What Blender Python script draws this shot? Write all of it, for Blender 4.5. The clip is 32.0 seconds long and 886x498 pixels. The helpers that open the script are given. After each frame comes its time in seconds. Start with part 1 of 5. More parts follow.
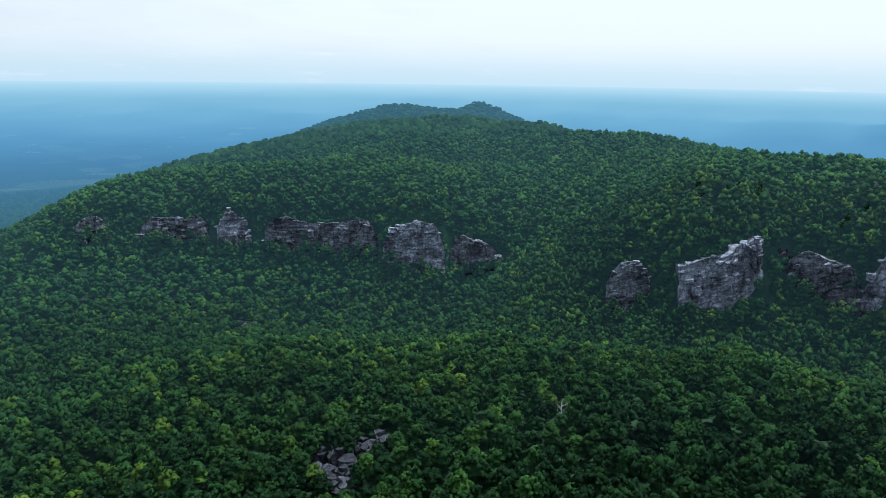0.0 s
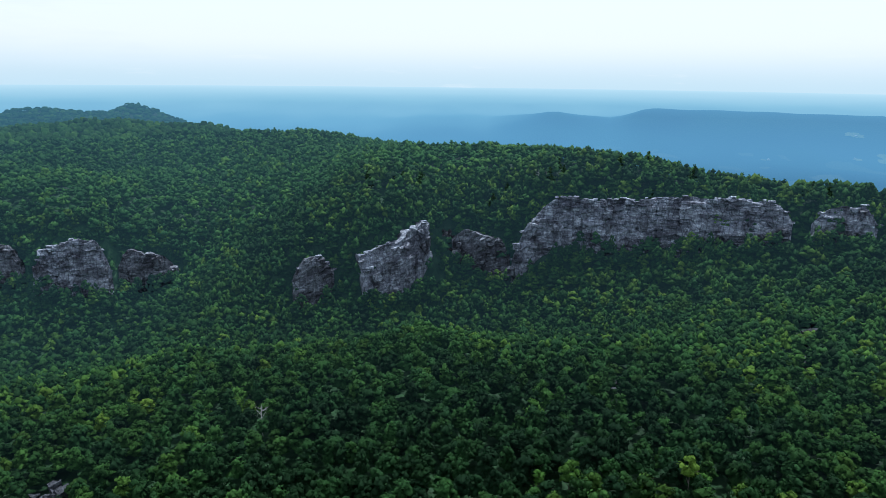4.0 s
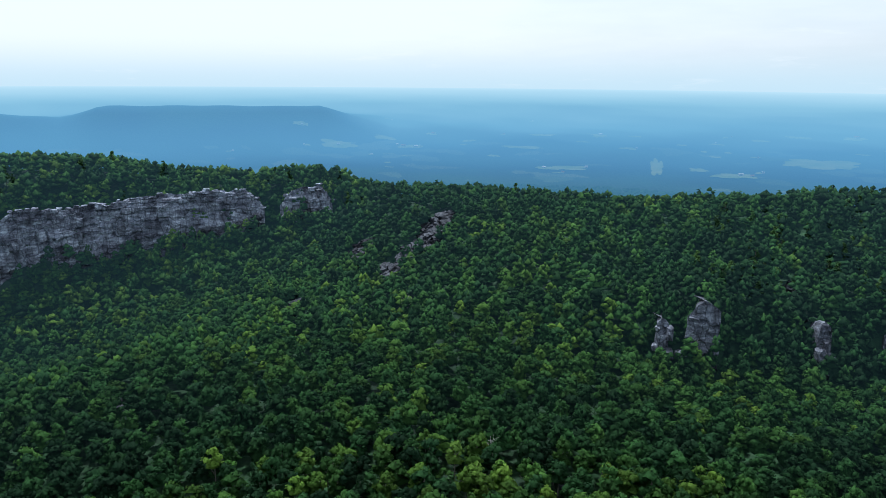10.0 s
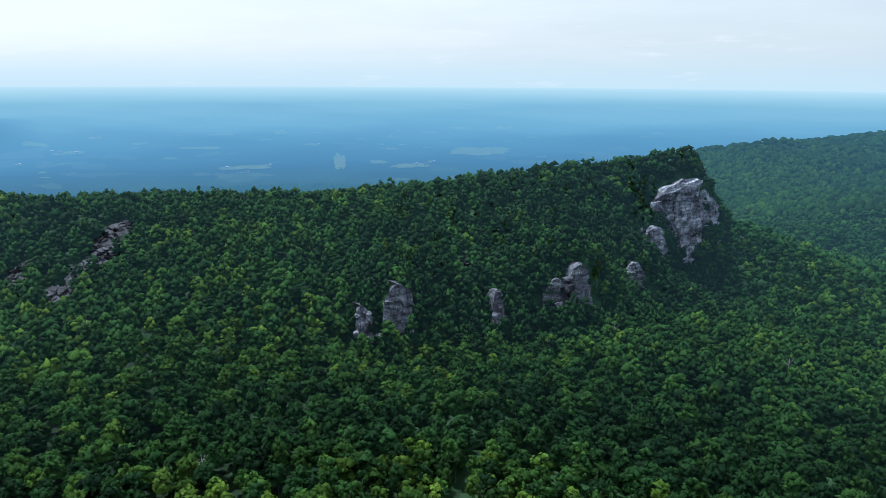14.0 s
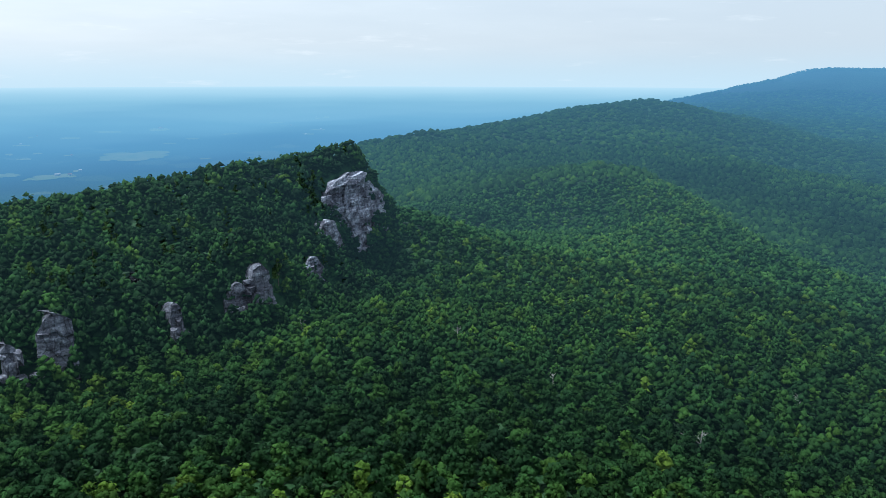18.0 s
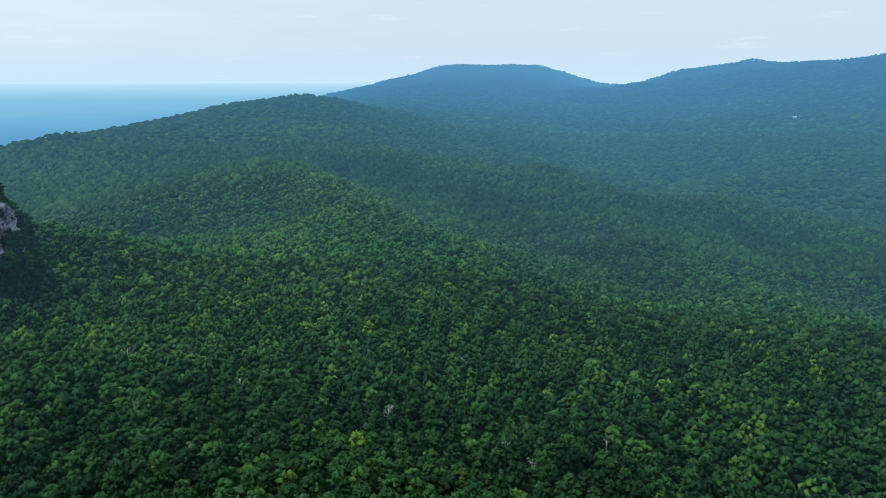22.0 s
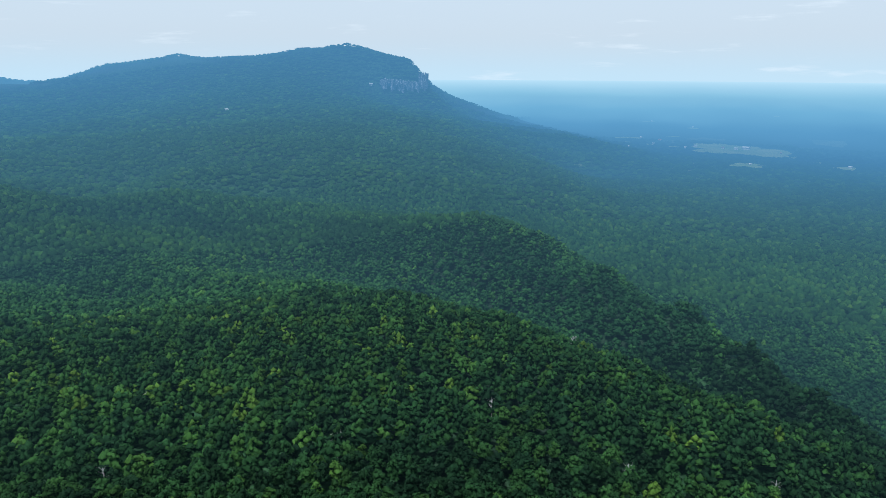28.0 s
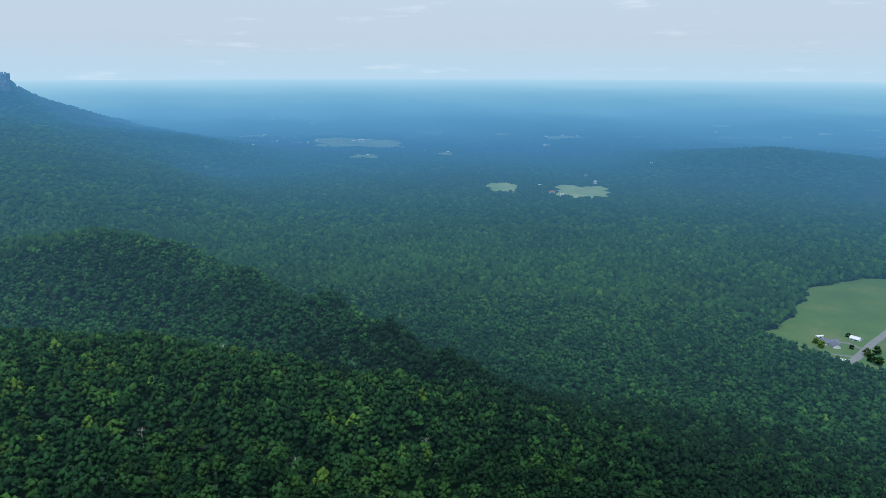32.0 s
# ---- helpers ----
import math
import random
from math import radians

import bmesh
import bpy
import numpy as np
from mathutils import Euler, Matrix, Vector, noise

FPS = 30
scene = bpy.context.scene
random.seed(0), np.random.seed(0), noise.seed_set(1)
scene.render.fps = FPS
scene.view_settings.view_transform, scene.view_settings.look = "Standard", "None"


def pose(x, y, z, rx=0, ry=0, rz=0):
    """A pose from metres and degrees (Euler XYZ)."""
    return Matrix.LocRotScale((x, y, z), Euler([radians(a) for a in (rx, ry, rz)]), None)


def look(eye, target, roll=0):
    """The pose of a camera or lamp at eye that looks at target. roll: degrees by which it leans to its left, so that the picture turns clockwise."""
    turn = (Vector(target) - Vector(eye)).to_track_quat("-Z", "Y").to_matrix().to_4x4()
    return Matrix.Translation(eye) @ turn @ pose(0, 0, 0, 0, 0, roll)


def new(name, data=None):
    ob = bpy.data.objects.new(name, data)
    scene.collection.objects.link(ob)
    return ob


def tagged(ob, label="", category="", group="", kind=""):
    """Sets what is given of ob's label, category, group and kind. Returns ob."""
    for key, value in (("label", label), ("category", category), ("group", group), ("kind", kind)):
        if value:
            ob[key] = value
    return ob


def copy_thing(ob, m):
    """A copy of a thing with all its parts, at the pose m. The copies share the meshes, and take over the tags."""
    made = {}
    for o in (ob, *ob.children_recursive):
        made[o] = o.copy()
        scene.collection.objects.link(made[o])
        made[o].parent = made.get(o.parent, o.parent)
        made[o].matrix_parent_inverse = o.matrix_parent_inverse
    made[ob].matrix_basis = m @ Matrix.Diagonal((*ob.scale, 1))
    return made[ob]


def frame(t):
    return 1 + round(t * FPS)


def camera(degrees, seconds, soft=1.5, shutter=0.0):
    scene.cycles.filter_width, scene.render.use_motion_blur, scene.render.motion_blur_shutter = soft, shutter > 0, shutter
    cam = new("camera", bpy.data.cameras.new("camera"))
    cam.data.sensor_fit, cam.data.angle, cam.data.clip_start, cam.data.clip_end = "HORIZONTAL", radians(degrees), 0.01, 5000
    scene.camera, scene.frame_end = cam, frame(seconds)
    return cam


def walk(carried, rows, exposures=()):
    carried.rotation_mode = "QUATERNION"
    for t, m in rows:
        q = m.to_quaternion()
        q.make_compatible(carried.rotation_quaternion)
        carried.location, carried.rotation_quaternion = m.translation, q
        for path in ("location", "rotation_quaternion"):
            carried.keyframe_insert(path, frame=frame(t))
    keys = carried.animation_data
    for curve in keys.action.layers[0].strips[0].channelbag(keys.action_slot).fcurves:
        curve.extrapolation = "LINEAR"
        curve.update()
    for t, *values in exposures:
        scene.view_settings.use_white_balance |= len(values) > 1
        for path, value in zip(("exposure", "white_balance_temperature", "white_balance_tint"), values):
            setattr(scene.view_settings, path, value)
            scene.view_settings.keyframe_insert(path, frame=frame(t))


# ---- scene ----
# The air camera hangs 255 m over the plain and turns where it is.
EYE = 255.0
LENS = 64.3
TURNS = [
    (0.0, -14.16, -0.78, 0.20),
    (1.0, -14.09, -0.84, -6.14),
    (2.0, -14.01, -0.78, -12.54),
    (3.0, -13.95, -0.71, -19.38),
    (3.5, -13.94, -0.66, -22.73),
    (5.5, -13.93, -0.60, -36.04),
    (6.0, -13.90, -0.57, -39.51),
    (7.0, -13.89, -0.64, -46.34),
    (8.0, -13.96, -0.68, -53.23),
    (9.0, -13.92, -0.61, -60.24),
    (10.0, -13.90, -0.48, -67.36),
    (11.0, -13.94, -0.48, -73.79),
    (12.0, -13.94, -0.44, -80.00),
    (13.0, -13.94, -0.39, -86.29),
    (14.0, -13.95, -0.32, -92.60),
    (14.5, -13.95, -0.27, -95.69),
    (16.5, -13.95, -0.29, -108.81),
    (17.0, -13.95, -0.25, -112.33),
    (18.0, -14.00, -0.13, -119.18),
    (19.0, -14.04, -0.05, -125.90),
    (20.0, -14.07, -0.03, -132.66),
    (21.0, -14.14, -0.05, -139.30),
    (22.0, -14.25, -0.20, -146.04),
    (23.0, -14.27, -0.14, -152.99),
    (24.0, -14.35, -0.10, -159.89),
    (25.0, -14.39, -0.10, -166.95),
    (25.5, -14.41, -0.07, -170.51),
    (27.5, -14.51, -0.15, -185.21),
    (28.0, -14.51, -0.15, -189.00),
    (29.0, -14.55, -0.09, -196.36),
    (30.0, -14.55, -0.16, -203.70),
    (31.0, -14.54, -0.10, -211.12),
    (32.0, -14.58, -0.08, -218.69),
]
cam = camera(LENS, 32.0, 0.75)
walk(cam, [(t, pose(0, 0, EYE, 90 + p, r, y)) for t, p, r, y in TURNS], [
    (0.0, 0.0, 5750.0, 8.0), (10.0, 0.03, 5750.0, 8.0), (20.0, 0.04, 5750.0, 8.0), (25.0, 0.08, 5720.0, 8.0), (28.0, 0.0, 5680.0, 8.0),
    (32.0, -0.17, 5600.0, 9.0)])

# ---- sky and sun ----
SUN_BEARING, SUN_HEIGHT = 50.0, 70.0
world = bpy.data.worlds.new("sky")
scene.world = world
world.use_nodes = True
wt = world.node_tree
wt.nodes.clear()


def wnode(kind, **settings):
    n = wt.nodes.new(kind)
    for key, value in settings.items():
        n.inputs[key.replace("_", " ")].default_value = value
    return n


w_out = wt.nodes.new("ShaderNodeOutputWorld")
w_sky = wt.nodes.new("ShaderNodeTexSky")
w_sky.sky_type, w_sky.sun_disc = "NISHITA", False
w_sky.sun_elevation, w_sky.sun_rotation = radians(SUN_HEIGHT), radians(SUN_BEARING)
w_sky.air_density, w_sky.dust_density, w_sky.ozone_density = 1.0, 3.0, 2.0
w_blue = wt.nodes.new("ShaderNodeBackground")
w_blue.inputs["Strength"].default_value = 0.02
wt.links.new(w_sky.outputs["Color"], w_blue.inputs["Color"])
# thin high cloud: whiter towards the hidden sun, with faint long streaks
w_co = wt.nodes.new("ShaderNodeTexCoord")
w_map = wt.nodes.new("ShaderNodeMapping")
w_map.inputs["Scale"].default_value = (2.2, 2.2, 14.0)
wt.links.new(w_co.outputs["Generated"], w_map.inputs["Vector"])
w_noise = wnode("ShaderNodeTexNoise", Scale=2.6, Detail=6.0, Roughness=0.55)
wt.links.new(w_map.outputs["Vector"], w_noise.inputs["Vector"])
w_dot = wt.nodes.new("ShaderNodeVectorMath")
w_dot.operation = "DOT_PRODUCT"
sb, sh = radians(SUN_BEARING), radians(35)
glare = radians(30)
w_dot.inputs[1].default_value = (math.sin(glare) * math.cos(sh), math.cos(glare) * math.cos(sh), math.sin(sh))
wt.links.new(w_co.outputs["Generated"], w_dot.inputs[0])
w_sum = wt.nodes.new("ShaderNodeMath")
w_sum.operation = "MULTIPLY_ADD"
w_sum.inputs[1].default_value = 0.55
wt.links.new(w_noise.outputs["Fac"], w_sum.inputs[0])
wt.links.new(w_dot.outputs["Value"], w_sum.inputs[2])
w_ramp = wt.nodes.new("ShaderNodeValToRGB")
w_ramp.color_ramp.elements[0].position, w_ramp.color_ramp.elements[0].color = 0.0, (0.70, 0.76, 0.785, 1)
w_ramp.color_ramp.elements[1].position, w_ramp.color_ramp.elements[1].color = 1.0, (0.99, 1.01, 0.99, 1)
mid = w_ramp.color_ramp.elements.new(0.45)
mid.color = (0.79, 0.84, 0.85, 1)
wt.links.new(w_sum.outputs["Value"], w_ramp.inputs["Fac"])
w_sep = wt.nodes.new("ShaderNodeSeparateXYZ")
wt.links.new(w_co.outputs["Generated"], w_sep.inputs[0])
w_low = wt.nodes.new("ShaderNodeMapRange")
w_low.interpolation_type = "SMOOTHSTEP"
w_low.inputs["From Min"].default_value, w_low.inputs["From Max"].default_value = -0.024, 0.048
wt.links.new(w_sep.outputs["Z"], w_low.inputs["Value"])
w_mist = wt.nodes.new("ShaderNodeMix")
w_mist.data_type = "RGBA"
w_mist.inputs[6].default_value = (0.680, 0.850, 0.910, 1)
wt.links.new(w_low.outputs["Result"], w_mist.inputs[0])
wt.links.new(w_ramp.outputs["Color"], w_mist.inputs[7])
w_cloud = wt.nodes.new("ShaderNodeBackground")
w_cloud.inputs["Strength"].default_value = 0.90
# a few thin white wisps low in the sky
w_map2 = wt.nodes.new("ShaderNodeMapping")
w_map2.inputs["Scale"].default_value = (5.0, 5.0, 42.0)
wt.links.new(w_co.outputs["Generated"], w_map2.inputs["Vector"])
w_puff = wnode("ShaderNodeTexNoise", Scale=1.6, Detail=7.0, Roughness=0.62)
wt.links.new(w_map2.outputs["Vector"], w_puff.inputs["Vector"])
w_thin = wt.nodes.new("ShaderNodeMapRange")
w_thin.interpolation_type = "SMOOTHSTEP"
w_thin.inputs["From Min"].default_value, w_thin.inputs["From Max"].default_value = 0.57, 0.78
w_thin.inputs["To Max"].default_value = 0.55
wt.links.new(w_puff.outputs["Fac"], w_thin.inputs["Value"])
w_wisp = wt.nodes.new("ShaderNodeMix")
w_wisp.data_type = "RGBA"
w_wisp.inputs[7].default_value = (1.0, 1.02, 1.0, 1)
wt.links.new(w_thin.outputs["Result"], w_wisp.inputs[0])
wt.links.new(w_mist.outputs[2], w_wisp.inputs[6])
wt.links.new(w_wisp.outputs[2], w_cloud.inputs["Color"])
w_add = wt.nodes.new("ShaderNodeAddShader")
wt.links.new(w_blue.outputs[0], w_add.inputs[0])
wt.links.new(w_cloud.outputs[0], w_add.inputs[1])
wt.links.new(w_add.outputs[0], w_out.inputs["Surface"])

sun = new("sun", bpy.data.lights.new("sun", "SUN"))
sun.data.energy, sun.data.angle, sun.data.color = 4.3, radians(6), (1.0, 0.98, 0.92)
sd = Vector((math.sin(sb) * math.cos(radians(SUN_HEIGHT)), math.cos(sb) * math.cos(radians(SUN_HEIGHT)),
             math.sin(radians(SUN_HEIGHT))))
sun.matrix_world = look(sd * 900 + Vector((0, 0, EYE)), (0, 0, EYE))

# ---- materials ----


class Mat:
    """A node material with short helpers."""

    def __init__(self, name):
        self.m = bpy.data.materials.new(name)
        self.m.use_nodes = True
        self.t = self.m.node_tree
        self.b = self.t.nodes["Principled BSDF"]
        self.o = self.t.nodes["Material Output"]
        self.b.inputs["Specular IOR Level"].default_value = 0.25
        self.b.inputs["Roughness"].default_value = 0.75

    def node(self, kind, **settings):
        n = self.t.nodes.new(kind)
        for key, value in settings.items():
            n.inputs[key.replace("_", " ")].default_value = value
        return n

    def link(self, a, b):
        self.t.links.new(a, b)

    def place(self, sx=1.0, sy=1.0, sz=1.0):
        g = self.node("ShaderNodeNewGeometry")
        mp = self.node("ShaderNodeMapping")
        mp.inputs["Scale"].default_value = (sx, sy, sz)
        self.link(g.outputs["Position"], mp.inputs["Vector"])
        return mp.outputs["Vector"]

    def noise(self, vec, scale, detail=4.0, rough=0.6):
        n = self.node("ShaderNodeTexNoise", Scale=scale, Detail=detail, Roughness=rough)
        self.link(vec, n.inputs["Vector"])
        return n.outputs["Fac"]

    def ramp(self, fac, *stops):
        n = self.node("ShaderNodeValToRGB")
        el = n.color_ramp.elements
        while len(el) < len(stops):
            el.new(0.5)
        for e, (p, c) in zip(el, stops):
            e.position, e.color = p, (*c, 1)
        self.link(fac, n.inputs["Fac"])
        return n.outputs["Color"]

    def mix(self, fac, a, b, blend="MIX"):
        n = self.node("ShaderNodeMix")
        n.data_type, n.blend_type = "RGBA", blend
        for s, v in ((0, fac), (6, a), (7, b)):
            if isinstance(v, (int, float)):
                n.inputs[s].default_value = v
            elif isinstance(v, tuple):
                n.inputs[s].default_value = (*v, 1)
            else:
                self.link(v, n.inputs[s])
        return n.outputs[2]

    def math(self, op, a, b=0.0, clamp=False):
        n = self.node("ShaderNodeMath")
        n.operation, n.use_clamp = op, clamp
        for s, v in ((0, a), (1, b)):
            if isinstance(v, (int, float)):
                n.inputs[s].default_value = v
            else:
                self.link(v, n.inputs[s])
        return n.outputs[0]

    def colour(self, c):
        if isinstance(c, tuple):
            self.b.inputs["Base Color"].default_value = (*c, 1)
        else:
            self.link(c, self.b.inputs["Base Color"])

    def bump(self, h, strength, distance):
        n = self.node("ShaderNodeBump", Strength=strength, Distance=distance)
        self.link(h, n.inputs["Height"])
        self.link(n.outputs["Normal"], self.b.inputs["Normal"])

    def through_light(self, colour, amount):
        """Leaves let some light through."""
        tr = self.node("ShaderNodeBsdfTranslucent")
        if isinstance(colour, tuple):
            tr.inputs["Color"].default_value = (*colour, 1)
        else:
            self.link(colour, tr.inputs["Color"])
        mx = self.node("ShaderNodeMixShader", Fac=amount)
        self.link(self.b.outputs[0], mx.inputs[1])
        self.link(tr.outputs[0], mx.inputs[2])
        self.link(mx.outputs[0], self.o.inputs["Surface"])
        return mx.outputs[0]

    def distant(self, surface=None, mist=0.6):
        """Haze painted into the material as a blue glow, from 240 m on, more with each kilometre."""
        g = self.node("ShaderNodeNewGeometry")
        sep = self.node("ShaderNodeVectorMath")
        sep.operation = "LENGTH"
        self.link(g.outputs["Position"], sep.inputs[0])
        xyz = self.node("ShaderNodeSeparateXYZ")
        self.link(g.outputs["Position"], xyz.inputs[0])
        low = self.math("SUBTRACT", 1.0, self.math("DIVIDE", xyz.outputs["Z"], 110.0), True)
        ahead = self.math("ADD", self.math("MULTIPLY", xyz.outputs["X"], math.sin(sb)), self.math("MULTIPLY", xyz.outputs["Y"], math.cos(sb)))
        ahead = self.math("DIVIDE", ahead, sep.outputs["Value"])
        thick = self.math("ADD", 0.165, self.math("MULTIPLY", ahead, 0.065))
        # the painted haze is thicker over the low plain, and brighter towards the sun
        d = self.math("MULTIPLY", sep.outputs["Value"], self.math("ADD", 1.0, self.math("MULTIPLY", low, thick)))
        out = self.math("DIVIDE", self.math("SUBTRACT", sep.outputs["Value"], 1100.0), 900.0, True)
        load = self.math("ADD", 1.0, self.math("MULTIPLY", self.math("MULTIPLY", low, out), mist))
        f = self.math("SUBTRACT", sep.outputs["Value"], HAZE_FROM)
        f = self.math("MULTIPLY", self.math("DIVIDE", self.math("MAXIMUM", f, 0.0), -HAZE_DEPTH), load)
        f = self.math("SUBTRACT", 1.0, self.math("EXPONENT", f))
        glow = self.ramp(self.math("DIVIDE", d, 5000.0), *HAZE_COLOURS)
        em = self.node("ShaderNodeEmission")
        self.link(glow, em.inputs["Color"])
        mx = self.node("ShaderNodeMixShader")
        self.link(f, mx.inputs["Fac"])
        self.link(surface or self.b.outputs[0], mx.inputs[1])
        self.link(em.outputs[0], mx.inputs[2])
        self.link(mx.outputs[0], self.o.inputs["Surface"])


# painted haze: where it starts, how fast it thickens, its glow by distance
HAZE_FROM, HAZE_DEPTH = 240.0, 1150.0
HAZE_COLOURS = ((0.08, (0.040, 0.083, 0.102)), (0.16, (0.052, 0.116, 0.155)), (0.22, (0.054, 0.133, 0.190)), (0.32, (0.068, 0.176, 0.255)), (0.42, (0.078, 0.215, 0.345)),
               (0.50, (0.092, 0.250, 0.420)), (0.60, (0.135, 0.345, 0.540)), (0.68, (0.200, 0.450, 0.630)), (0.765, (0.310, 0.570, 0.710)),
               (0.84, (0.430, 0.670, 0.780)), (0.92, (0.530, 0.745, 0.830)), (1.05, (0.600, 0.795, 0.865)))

# leaf greens by distance: nearer painted darker, farther lighter, in place of light
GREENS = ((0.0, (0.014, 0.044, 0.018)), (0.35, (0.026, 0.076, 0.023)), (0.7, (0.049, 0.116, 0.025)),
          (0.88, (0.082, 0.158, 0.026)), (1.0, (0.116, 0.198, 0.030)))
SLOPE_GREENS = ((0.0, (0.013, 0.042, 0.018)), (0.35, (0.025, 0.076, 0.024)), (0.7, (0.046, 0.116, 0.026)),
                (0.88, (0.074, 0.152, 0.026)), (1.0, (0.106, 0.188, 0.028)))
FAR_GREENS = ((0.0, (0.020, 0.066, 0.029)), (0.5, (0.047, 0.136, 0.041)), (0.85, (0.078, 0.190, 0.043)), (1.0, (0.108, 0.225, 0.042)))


def leaf_material(name, per_object, far=False, stops=GREENS, calm=False):
    k = Mat(name)
    if per_object:
        who = k.node("ShaderNodeObjectInfo").outputs["Random"]
    else:
        a = k.node("ShaderNodeAttribute")
        a.attribute_name = "tint"
        who = a.outputs["Fac"]
    isl = k.node("ShaderNodeNewGeometry").outputs["Random Per Island"]
    vec = k.place()
    stand = k.noise(vec, 0.012, 2.0)
    grove = k.noise(vec, 0.05, 2.0)
    tone = k.math("ADD", who, k.math("MULTIPLY", k.math("SUBTRACT", stand, 0.5), 0.7))
    tone = k.math("ADD", tone, k.math("MULTIPLY", k.math("SUBTRACT", grove, 0.5), 0.5), True)
    c = k.ramp(tone, *stops)
    c = k.mix(1.0 if not calm else 0.4, c, k.ramp(isl, (0.0, (0.78, 0.80, 0.78)), (1.0, (1.18, 1.16, 1.15))), "MULTIPLY")
    each = k.math("FRACT", k.math("MULTIPLY", who, 23.7))
    spread = 1.0 if not calm else 0.45
    c = k.mix(spread, c, k.ramp(each, (0.0, (0.48, 0.53, 0.56)), (1.0, (1.45, 1.42, 1.32))), "MULTIPLY")
    fine = k.noise(vec, 2.2, 3.0)
    c = k.mix(1.0, c, k.ramp(fine, (0.25, (0.7, 0.7, 0.7)), (0.75, (1.25, 1.25, 1.25))), "MULTIPLY")
    wide = k.noise(k.place(1, 1, 0), 0.0042, 3.0)
    c = k.mix(1.0, c, k.ramp(wide, (0.38, (0.82, 0.85, 0.9)), (0.62, (1.12, 1.1, 1.04))), "MULTIPLY")
    k.colour(c)
    k.b.inputs["Roughness"].default_value = 0.7
    k.b.inputs["Specular IOR Level"].default_value = 0.08
    k.bump(fine, 0.6, 0.4)
    s = k.through_light(c, 0.42)
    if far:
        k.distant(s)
    return k.m


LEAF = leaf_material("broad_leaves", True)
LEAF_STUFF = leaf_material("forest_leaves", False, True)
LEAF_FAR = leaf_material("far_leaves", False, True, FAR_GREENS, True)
# leaf colour darkened to paint in the self-shade that smooth dome crowns lack
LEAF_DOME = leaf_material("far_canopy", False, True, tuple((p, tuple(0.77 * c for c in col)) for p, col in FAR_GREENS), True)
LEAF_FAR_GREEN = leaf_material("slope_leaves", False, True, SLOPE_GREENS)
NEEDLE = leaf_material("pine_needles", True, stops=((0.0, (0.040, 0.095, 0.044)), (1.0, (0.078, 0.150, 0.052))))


def bark_material():
    k = Mat("bark")
    n = k.noise(k.place(1, 1, 0.2), 6.0)
    k.colour(k.ramp(n, (0.3, (0.10, 0.085, 0.07)), (0.7, (0.22, 0.20, 0.18))))
    k.bump(n, 0.6, 0.05)
    return k.m


BARK = bark_material()


def deadwood_material():
    k = Mat("dead_wood")
    n = k.noise(k.place(1, 1, 0.2), 5.0)
    k.colour(k.ramp(n, (0.3, (0.28, 0.26, 0.27)), (0.7, (0.50, 0.48, 0.48))))
    return k.m


DEADWOOD = deadwood_material()


def ground_material():
    k = Mat("forest_floor")
    v = k.place()
    n = k.noise(v, 0.25, 6.0)
    crowns = k.node("ShaderNodeTexVoronoi", Scale=0.13)
    k.link(v, crowns.inputs["Vector"])
    wide = k.noise(k.place(1, 1, 0), 0.0035, 5.0)
    c = k.ramp(n, (0.3, (0.012, 0.040, 0.016)), (0.6, (0.018, 0.060, 0.020)), (0.8, (0.028, 0.080, 0.024)))
    c = k.mix(1.0, c, k.ramp(wide, (0.38, (0.30, 0.34, 0.42)), (0.62, (1.5, 1.45, 1.35))), "MULTIPLY")
    # pastures and clearings between the woods of the plain
    lots = k.node("ShaderNodeTexVoronoi", Scale=0.013)
    wander = k.node("ShaderNodeTexNoise", Scale=0.012, Detail=3.0)
    k.link(v, wander.inputs["Vector"])
    shift = k.node("ShaderNodeVectorMath")
    shift.operation = "MULTIPLY_ADD"
    shift.inputs[1].default_value = (90.0, 90.0, 0.0)
    k.link(wander.outputs["Color"], shift.inputs[0])
    k.link(k.place(1, 1, 0), shift.inputs[2])
    k.link(shift.outputs["Vector"], lots.inputs["Vector"])
    pick = k.node("ShaderNodeSeparateXYZ")
    k.link(lots.outputs["Color"], pick.inputs[0])
    flat = k.node("ShaderNodeSeparateXYZ")
    k.link(v, flat.inputs[0])
    reach = k.node("ShaderNodeVectorMath")
    reach.operation = "LENGTH"
    k.link(v, reach.inputs[0])
    low = k.math("LESS_THAN", flat.outputs["Z"], 22.0)
    low = k.math("MULTIPLY", low, k.math("GREATER_THAN", reach.outputs["Value"], 1750.0))
    open_lot = k.math("MULTIPLY", k.math("GREATER_THAN", pick.outputs["X"], 0.86), k.math("GREATER_THAN", n, 0.42))
    c = k.mix(k.math("MULTIPLY", open_lot, low), c, k.ramp(pick.outputs["Y"], (0.0, (0.07, 0.13, 0.05)), (1.0, (0.19, 0.23, 0.11))))
    k.colour(c)
    k.bump(k.math("SUBTRACT", 1.0, crowns.outputs["Distance"]), 0.9, 5.0)
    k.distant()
    return k.m


def field_material():
    k = Mat("meadow_grass")
    v = k.place()
    n = k.noise(v, 0.02, 5.0)
    k.colour(k.ramp(n, (0.3, (0.050, 0.104, 0.026)), (0.5, (0.070, 0.128, 0.030)), (0.72, (0.12, 0.15, 0.048))))
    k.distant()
    return k.m


def plain_material(name, a, b, scale=0.5, rough=0.8, far=True, mist=0.0):
    k = Mat(name)
    n = k.noise(k.place(), scale, 4.0)
    k.colour(k.ramp(n, (0.3, a), (0.7, b)))
    k.b.inputs["Roughness"].default_value = rough
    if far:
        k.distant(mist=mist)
    return k.m


